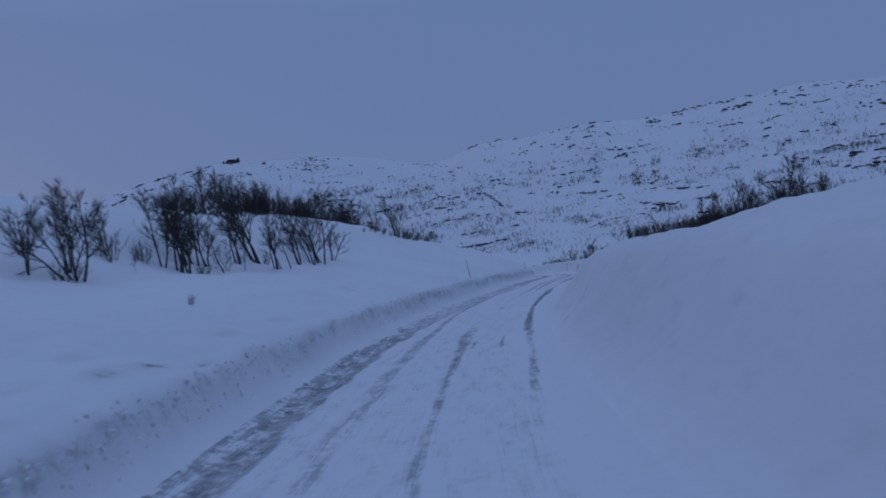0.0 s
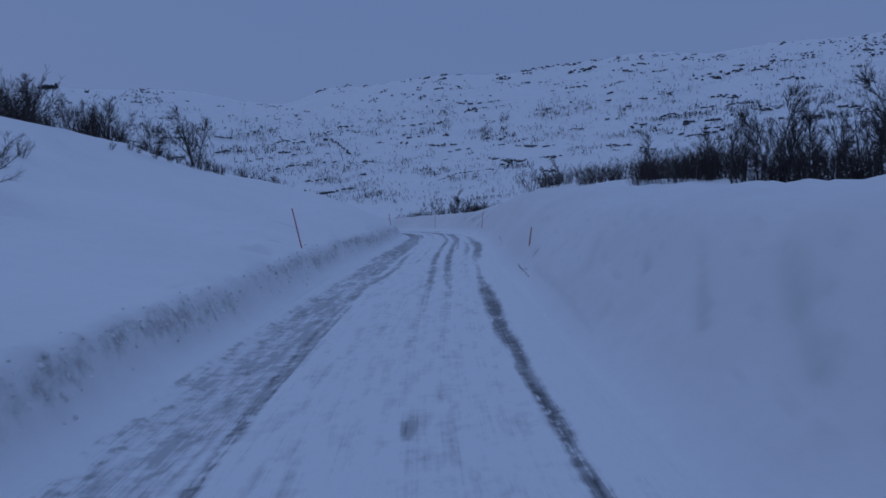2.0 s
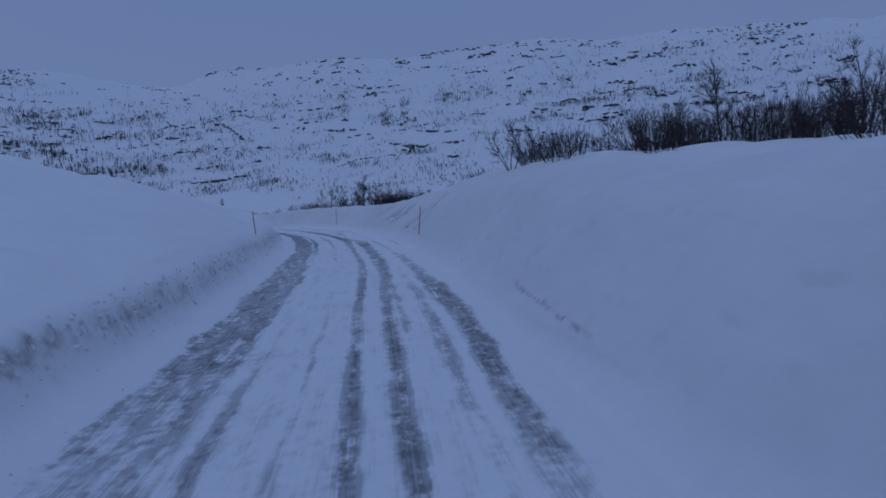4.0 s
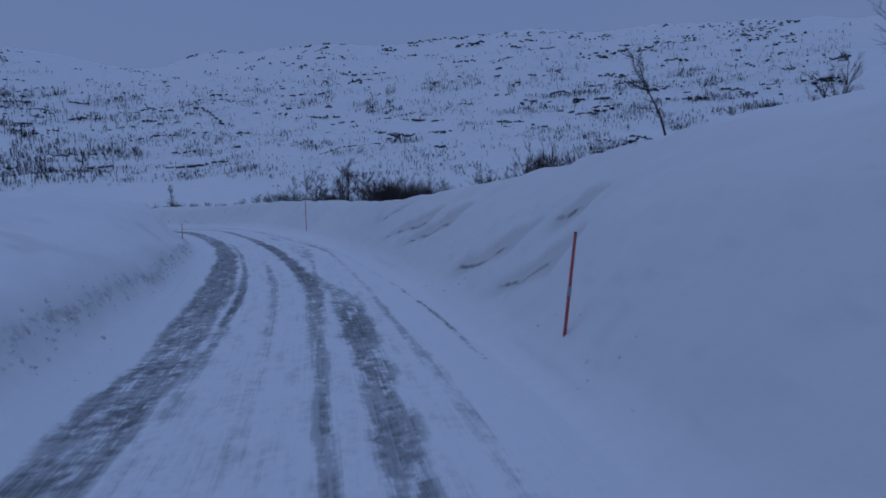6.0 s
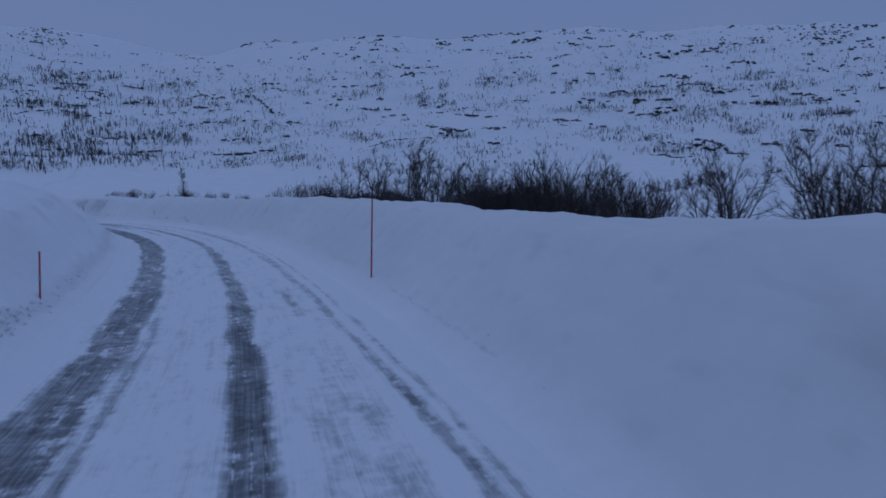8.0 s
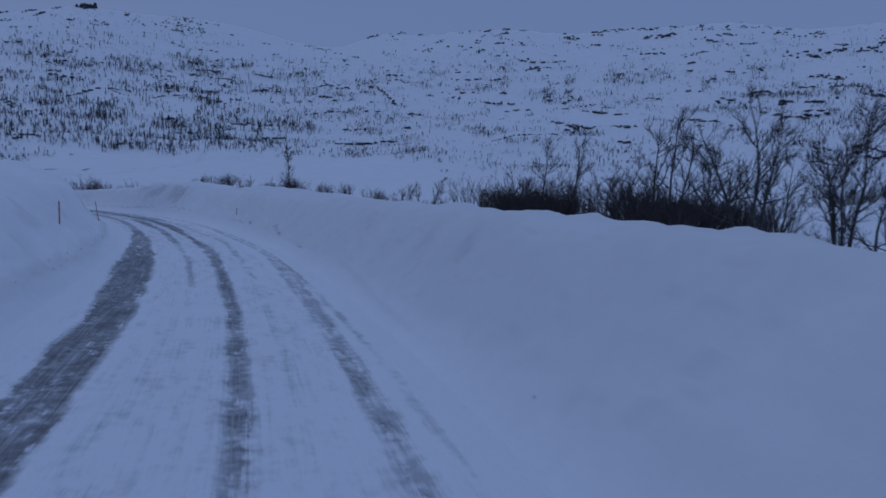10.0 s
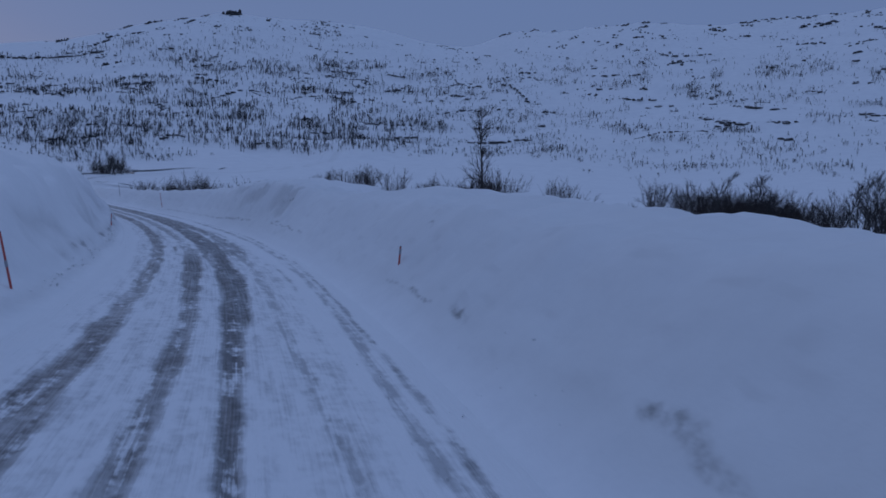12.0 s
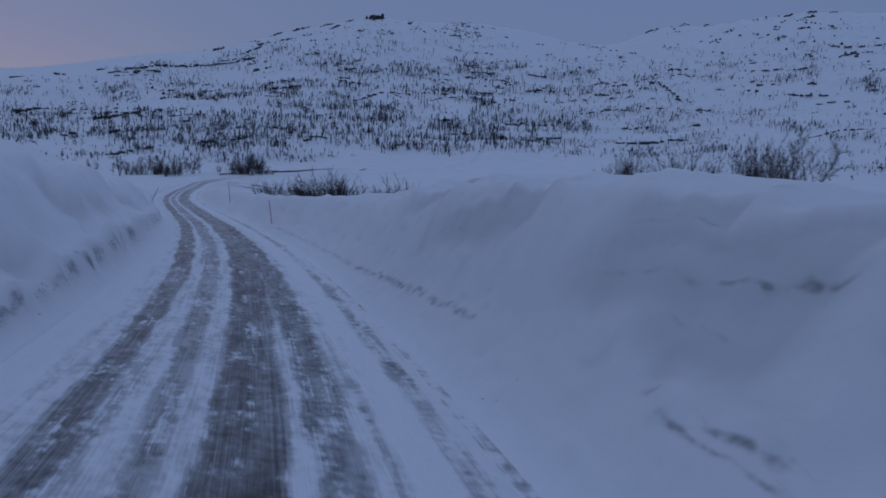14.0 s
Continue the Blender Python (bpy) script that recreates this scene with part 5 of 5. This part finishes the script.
NORTH_ROCKS = [(111, 1893, 41, 6.6), (164, 1809, 17, 4.0), (198, 1750, 11, 3.6), (332, 1549, 19, 9.5), (309, 1486, 17, 5.8), (309, 1586, 14, 4.9),
               (343, 1576, 15, 5.6), (370, 1555, 10, 4.8), (444, 1482, 27, 9.3), (513, 1508, 41, 5.5), (545, 1495, 21, 3.4), (493, 1485, 24, 5.4),
               (581, 1472, 34, 5.5), (581, 1415, 48, 12), (526, 1312, 36, 7.2), (380, 1397, 22, 3.7), (330, 1311, 23, 6.2), (219, 1622, 20, 4.2),
               (256, 1500, 16, 4.5), (271, 1452, 13, 3.8), (291, 1413, 12, 3.7), (371, 1290, 11, 3.4), (202, 975, 12, 3.6), (230, 986, 13, 5.7)]
EAST_ROCKS = [(340, 1165, 12, 4.0), (335, 991, 14, 2.5), (405, 1025, 16, 3.6), (483, 1333, 18, 3.6), (519, 888, 47, 5.6), (420, 653, 31, 4.6),
              (411, 603, 17, 3.4), (449, 605, 36, 3.0), (629, 992, 16, 8.2), (717, 1207, 48, 9.0), (747, 1165, 22, 6.9), (774, 1136, 25, 6.8),
              (759, 1041, 36, 7.3), (803, 808, 46, 9.0), (768, 860, 21, 4.0), (423, 475, 33, 4.0), (390, 863, 22, 3.2), (395, 678, 14, 2.6),
              (661, 1333, 32, 7.4), (712, 697, 21, 5.5), (705, 858, 31, 4.6)]
for x, y, wide, tall in WEST_ROCKS + NORTH_ROCKS + EAST_ROCKS:
    outcrop(x, y, wide, tall * (0.7 if x > 330 else 1.0))


def slabs(r, x, y, z, a, wide, deep, tall):
    """Low broken stones with their long side along the slope."""
    n = len(x)
    c, s = np.cos(np.radians(a)), np.sin(np.radians(a))

    def at(p, q, h):
        return np.stack([x + p * c + q * s, y - p * s + q * c, z + h], -1)
    rim = [at(0.5 * wide * math.cos(k * 1.047) * r.uniform(0.75, 1.2, n), 0.5 * deep * math.sin(k * 1.047) * r.uniform(0.7, 1.2, n), -0.4 * tall) for k in range(6)]
    lid = [at(0.42 * wide * math.cos(k * 1.047) * r.uniform(0.6, 1.15, n), 0.35 * deep * math.sin(k * 1.047), tall * r.uniform(0.45, 1.1, n)) for k in range(6)]
    v = np.stack(rim + lid, 1).reshape(-1, 3)
    i = 12 * np.arange(n)
    tri = [t for k in range(6) for t in ((k, (k + 1) % 6, 6 + k), ((k + 1) % 6, 6 + (k + 1) % 6, 6 + k))] + [(6, 7, 8), (6, 8, 9), (6, 9, 10), (6, 10, 11)]
    return v, np.concatenate([np.stack([i + p, i + q, i + t], -1) for p, q, t in tri])


def far_boulders():
    """Small dark stones round the outcrops and along the crests."""
    r = np.random.RandomState(12)
    x, y, z, a, reach, up, climb = slopes(r, 160000, 800, 1900)
    keep = (fbm(a / 1.1, climb / 0.22, 3, 68) + 0.5 * fbm(a / 4, climb, 3, 69) + 0.5 * (r.random_sample(len(x)) - 0.5) > 1.02 - 0.30 * smooth(0.6, 0.95, up)) & (up > 0.3)
    x, y, z, a = (v[keep][:4000] for v in (x, y, z, a))
    wide = r.uniform(1.5, 6.5, len(x))
    v, f = slabs(r, x, y, z, a, wide, 0.6 * wide, r.uniform(0.8, 2.2, len(x)))
    return tagged(far_mesh("far_boulders", v, f, ROCK), "scattered dark stones on the snowy upper slopes", "rocks", kind="stuff")


def far_ledges():
    """Long dark edges of rock where the slope steps down, too broken to count."""
    r = np.random.RandomState(14)
    x, y, z, a, reach, up, climb = slopes(r, 260000, 560, 1800)
    edge = np.abs((ledge_phase(x, y, z) - 0.05 + 0.5) % 1.0 - 0.5)
    run = fbm(a / 2.4, climb / 0.8, 3, 65)
    keep = (edge < 0.05) & (run + 0.22 * smooth(6, -10, a) > 0.50) & (up < 0.85) & (reach > 700)
    x, y, z, a, up = (v[keep][:900] for v in (x, y, z, a, up))
    wide = 2.5 + 9.0 * r.random_sample(len(x)) ** 2
    v, f = slabs(r, x, y, z, a + r.uniform(-12, 12, len(x)), wide, 0.35 * wide, r.uniform(0.9, 2.0, len(x)))
    return tagged(far_mesh("far_rock_ledges", v, f, ROCK), "long dark rock ledges breaking the snowy hillside", "rocks", kind="stuff")


far_boulders()
far_ledges()


def rock_ledge(way, tall):
    """A long broken edge of bare rock that runs along a slope."""
    r = np.random.RandomState(int(abs(way[0][0]) + way[0][1]))
    p = np.array(way, float)
    gap = np.hypot(*np.diff(p, axis=0).T)
    run = np.concatenate([[0], np.cumsum(gap)])
    q = np.arange(0, run[-1], 2.2 * tall)
    q = q + r.uniform(-1, 1, len(q)) * 0.8 * tall
    q = q[fbm(q / (9 * tall), q * 0 + run[-1], 2, 62) > -0.35]
    x, y = np.interp(q, run, p[:, 0]), np.interp(q, run, p[:, 1])
    x, y = x + 7 * fbm(q / 40, q * 0, 3, 77), y + 7 * fbm(q / 40, q * 0 + 9, 3, 78)
    way_on = np.degrees(np.arctan2(-np.interp(q, run[:-1], np.diff(p[:, 1]) / gap), np.interp(q, run[:-1], np.diff(p[:, 0]) / gap)))
    ob = new("rock_ledge")
    ob.location = (x[0], y[0], ground_at(x[0], y[0]))
    z = land(across(x, y), y)
    for k in range(len(q)):
        wide = tall * r.uniform(1.8, 4.6, 1)
        v, f = slabs(r, x[k:k + 1] - x[0], y[k:k + 1] - y[0], z[k:k + 1] - ob.location.z, way_on[k:k + 1], wide, 0.4 * wide, tall * r.uniform(0.4, 0.95, 1))
        far_mesh("slab", v, f, ROCK).parent = ob
    return tagged(ob, "long broken ledge of bare dark rock in snow", "rock", "rock ledges on the hills")


for way, tall in [([(-1258, 1612), (-1160, 1660), (-1066, 1612), (-958, 1595), (-908, 1640), (-818, 1633), (-730, 1612), (-646, 1591)], 5.0),
                  ([(-827, 1476), (-727, 1391), (-571, 1197), (-458, 1056)], 3.4), ([(-803, 1127), (-769, 1133), (-761, 1180), (-790, 1267)], 3.6),
                  ([(-585, 993), (-543, 973), (-503, 955)], 3.4), ([(-368, 955), (-327, 933), (-253, 817), (-222, 803)], 1.6),
                  ([(-300, 1129), (-256, 1169), (-202, 1197)], 2.0), ([(-461, 959), (-415, 951), (-375, 952)], 1.5),
                  ([(-74, 1581), (-6, 1539), (55, 1361), (89, 1298), (114, 1140)], 2.6), ([(61, 1400), (92, 1407), (122, 1418)], 2.2),
                  ([(126, 1398), (182, 1313)], 2.0), ([(-249, 1417), (-198, 1416), (-143, 1429)], 2.4), ([(391, 892), (407, 871)], 2.2),
                  ([(523, 943), (550, 924), (567, 915)], 3.4), ([(446, 712), (436, 666), (411, 592)], 2.6), ([(474, 656), (498, 629)], 1.9),
                  ([(504, 983), (569, 1010), (603, 969), (664, 977)], 1.8), ([(352, 652), (371, 602)], 1.4), ([(522, 577), (539, 550)], 2.0),
                  ([(249, 868), (285, 872)], 1.6), ([(138, 819), (177, 792), (261, 859)], 1.2)]:
    rock_ledge(way, tall)


# ---- snow poles along the road ----
POLE_RED = paint_material("pole_red", (0.46, 0.072, 0.060), 0.55)
POLE_DARK = paint_material("pole_dark", (0.10, 0.055, 0.055), 0.6)
REFLECTOR = paint_material("reflector_grey", (0.30, 0.30, 0.33), 0.35)


def snow_pole(x, y, reach, tip, dark=False):
    """A thin round marker pole with a grey reflective sleeve; its foot is buried in the bank."""
    z = ground_at(x, y)
    pole = new("snow_pole")
    pole.location = (x, y, z)
    foot, head = Vector((0, 0, -0.4)) - Vector((tip[0], tip[1], 0)) * (0.4 / reach), Vector((tip[0], tip[1], reach))
    paint = POLE_DARK if dark else POLE_RED
    v, f = [], []
    tube(v, f, [foot, foot.lerp(head, 0.5), head], [0.022, 0.021, 0.018], 10)
    part("shaft", v, f, paint, pole, flat=False)
    v, f = [], []
    tube(v, f, [head, head + Vector((0, 0, 0.012)), head + Vector((0, 0, 0.02))], [0.0225, 0.018, 0.006], 10)
    part("cap", v, f, POLE_DARK, pole, flat=False)
    whole = head - foot
    at = foot + whole * (1 - 0.62 * reach / whole.length) if reach > 0.45 else foot + whole * 0.8
    v, f = [], []
    tube(v, f, [at, at + whole.normalized() * 0.12], [0.026, 0.026], 10)
    part("reflector_sleeve", v, f, REFLECTOR, pole, "grey reflective sleeve", flat=False)
    return tagged(pole, "slim dark pole marking the snowy road edge" if dark else "slim red snow pole leaning in roadside bank", "snow pole", "poles along the road")


for x, y, reach, tip, dark in [(1.74, 51.8, 1.28, (-0.2, -0.1), False), (8.77, 50.05, 0.56, (0.09, -0.04), False), (9.06, 84.7, 0.92, (-0.05, 0), False),
                               (16.3, 84.9, 1.25, (0.17, -0.05), False), (12.70, 120.66, 0.96, (0.05, 0), False), (19.60, 120.9, 1.83, (0.06, -0.02), False),
                               (8.38, 155.6, 0.68, (0, 0), False), (11.14, 175.3, 0.38, (0.03, 0), False), (4.58, 172.5, 1.0, (-0.12, -0.06), False),
                               (-2.68, 191.9, 0.5, (0.02, 0.01), False), (-14.3, 226.8, 1.28, (-0.13, -0.06), False), (-28.0, 248.6, 1.7, (-0.08, -0.04), True),
                               (-35.1, 247.8, 1.25, (0.55, 0.3), True)]:
    snow_pole(x, y, reach, tip, dark)


# ---- the valley floor: dark strips of water and bank shade, and the bridge's guard rail ----
WATER, n, l, p = material("water_and_bank_shade")
p.inputs["Base Color"].default_value = (0.012, 0.014, 0.018, 1)
p.inputs["Roughness"].default_value = 0.12
ripple = n.new("ShaderNodeBump")
ripple.inputs["Strength"].default_value = 0.2
l.new(noise_node(n, l, n.new("ShaderNodeNewGeometry").outputs["Position"], 0.8, 3).outputs[0], ripple.inputs["Height"])
l.new(ripple.outputs[0], p.inputs["Normal"])


def dark_strip(way, widths, label):
    """A narrow dark sheet with a water surface that follows the stream's bed between snowy shores."""
    v, f = [], []
    line = curve_through([(k, q[0]) for k, q in enumerate(way)]), curve_through([(k, q[1]) for k, q in enumerate(way)]), curve_through(list(enumerate(widths)))
    steps_along = np.linspace(0, len(way) - 1, 12 * (len(way) - 1) + 1)
    for k in steps_along:
        x, y, w = (float(c(np.array([k]))[0]) for c in line)
        x1, y1 = float(line[0](np.array([k + 0.05]))[0]), float(line[1](np.array([k + 0.05]))[0])
        x0, y0 = float(line[0](np.array([k - 0.05]))[0]), float(line[1](np.array([k - 0.05]))[0])
        d = Vector((x1 - x0, y1 - y0, 0)).normalized()
        side = Vector((-d.y, d.x, 0))
        w *= 1 + 0.35 * noise.noise(Vector((k * 2.3, y * 0.05, 0)))
        for s in (-0.5, 0, 0.5):
            q = Vector((x, y, 0)) + side * (w * s)
            v.append((q.x, q.y, max(ground_at(q.x + a, q.y + b) for a in (-3, 0, 3) for b in (-3, 0, 3)) + 0.08))
    for k in range(len(steps_along) - 1):
        for s in (0, 1):
            i = 3 * k + s
            f.append((i, i + 1, i + 4, i + 3))
    me = bpy.data.meshes.new("water")
    me.from_pydata(v, [], f)
    me.materials.append(WATER)
    return tagged(new("water", me), label, "water", kind="structure")


# the long strip stands in for shade along the stream's bank
dark_strip([(-103, 424), (-110, 441), (-107, 490), (-111, 560)], [1.5, 3.6, 3.2, 0.8], "dark strip standing in for the shaded bank of a valley stream")
dark_strip([(-70, 328), (-60, 331), (-52, 336)], [0.8, 2.4, 0.6], "small dark pool of open water in snow")

STEEL = paint_material("galvanised_steel", (0.06, 0.062, 0.068), 0.55)


def guard_rail(ends, posts):
    """A steel beam on short posts beside the road."""
    rail = new("guard_rail")
    a, b = (Vector((x, y, ground_at(x, y))) for x, y in ends)
    rail.location = a
    run = b - a
    along = run.normalized()
    side = Vector((-along.y, along.x, 0)).normalized()
    v, f = [], []
    profile = [(0.0, 0.42), (0.05, 0.47), (0.05, 0.53), (0.0, 0.57), (0.05, 0.61), (0.05, 0.67), (0.0, 0.73), (-0.012, 0.73), (-0.012, 0.42)]
    for p in (Vector((0, 0, 0)), run):
        v += [tuple(p + side * q + Vector((0, 0, h))) for q, h in profile]
    m = len(profile)
    f += [(k, (k + 1) % m, (k + 1) % m + m, k + m) for k in range(m)] + [tuple(range(m))[::-1], tuple(range(m, 2 * m))]
    part("beam", v, f, STEEL, rail)
    for k in range(posts):
        c = run * ((k + 0.5) / posts) - side * 0.09
        v = [tuple(c + along * p + side * q + Vector((0, 0, h))) for h in (-0.4, 0.70) for p, q in ((-0.05, -0.06), (0.05, -0.06), (0.05, 0.06), (-0.05, 0.06))]
        part("post", v, [(3, 2, 1, 0), (4, 5, 6, 7), (0, 1, 5, 4), (1, 2, 6, 5), (2, 3, 7, 6), (3, 0, 4, 7)], STEEL, rail)
    return tagged(rail, "grey steel guard rail on short posts by bridge", "guard rail")


guard_rail([(-102.1, 386.5), (-105.9, 413)], 11)


# ---- lumps of ploughed snow along the road ----
CLOD, n, l, p = material("ploughed_snow_lumps")
shade = ramp(n, [(0.0, (0.56, 0.56, 0.565)), (0.4, (0.70, 0.705, 0.715)), (1.0, (0.84, 0.85, 0.86))])
l.new(n.new("ShaderNodeNewGeometry").outputs["Random Per Island"], shade.inputs[0])
l.new(shade.outputs[0], p.inputs["Base Color"])
p.inputs["Roughness"].default_value = 0.8


def clods(u, y, size, r):
    """Broken lumps of snow, each an uneven block half sunk in the bank."""
    g = (1 + 5 ** 0.5) / 2
    corner = np.array([(-1, g, 0), (1, g, 0), (-1, -g, 0), (1, -g, 0), (0, -1, g), (0, 1, g), (0, -1, -g), (0, 1, -g), (g, 0, -1), (g, 0, 1), (-g, 0, -1), (-g, 0, 1)]) / 1.9
    side = np.array([(0, 11, 5), (0, 5, 1), (0, 1, 7), (0, 7, 10), (0, 10, 11), (1, 5, 9), (5, 11, 4), (11, 10, 2), (10, 7, 6), (7, 1, 8),
                     (3, 9, 4), (3, 4, 2), (3, 2, 6), (3, 6, 8), (3, 8, 9), (4, 9, 5), (2, 4, 11), (6, 2, 10), (8, 6, 7), (9, 8, 1)])
    m = len(u)
    c = np.stack([plan_x(u, y), y, land(u, y)], -1)
    v = corner[None] * r.uniform(0.5, 1.35, (m, 12, 1)) * size[:, None, None] * r.uniform(0.5, 1.3, (m, 1, 3)) * 0.5
    w = r.uniform(0, 6.28, m)[:, None]
    v = np.stack([v[..., 0] * np.cos(w) - v[..., 1] * np.sin(w), v[..., 0] * np.sin(w) + v[..., 1] * np.cos(w), v[..., 2]], -1) + c[:, None]
    f = side[None] + 12 * np.arange(m)[:, None, None]
    return v.reshape(-1, 3), f.reshape(-1, 3)


def plough_lumps():
    r = np.random.RandomState(21)
    y = np.concatenate([r.uniform(-2, 122, 3200), r.uniform(122, 240, 1500), r.uniform(60, 240, 700), r.uniform(160, 225, 420), r.uniform(-2, 200, 260)])
    u = np.concatenate([-r.normal(3.36, 0.10, 3200), -r.normal(3.34, 0.08, 1500), r.normal(3.45, 0.22, 700), r.uniform(1.4, 2.9, 420), -r.normal(2.75, 0.06, 260)])
    size = 0.03 + 0.075 * r.random_sample(len(u)) ** 2.0
    size = np.where(np.abs(u) < 3.0, 0.5 * size, size) * np.where(y > 122, 0.75, 1.0) * np.where(u > 3.0, 0.6, 1.0)
    # they lie where the plough piled them, in runs
    run = vnoise(y / 4.0, np.sign(u) * 3.0, 95) + 0.6 * r.uniform(-1, 1, len(u))
    keep = run > np.where(u < 0, -0.45, 0.15)
    v, f = clods(u[keep], y[keep], size[keep], r)
    return tagged(far_mesh("snow_lumps", v, f, CLOD), "broken grey-white snow lumps along the ploughed banks", "snow lumps", kind="stuff")


plough_lumps()
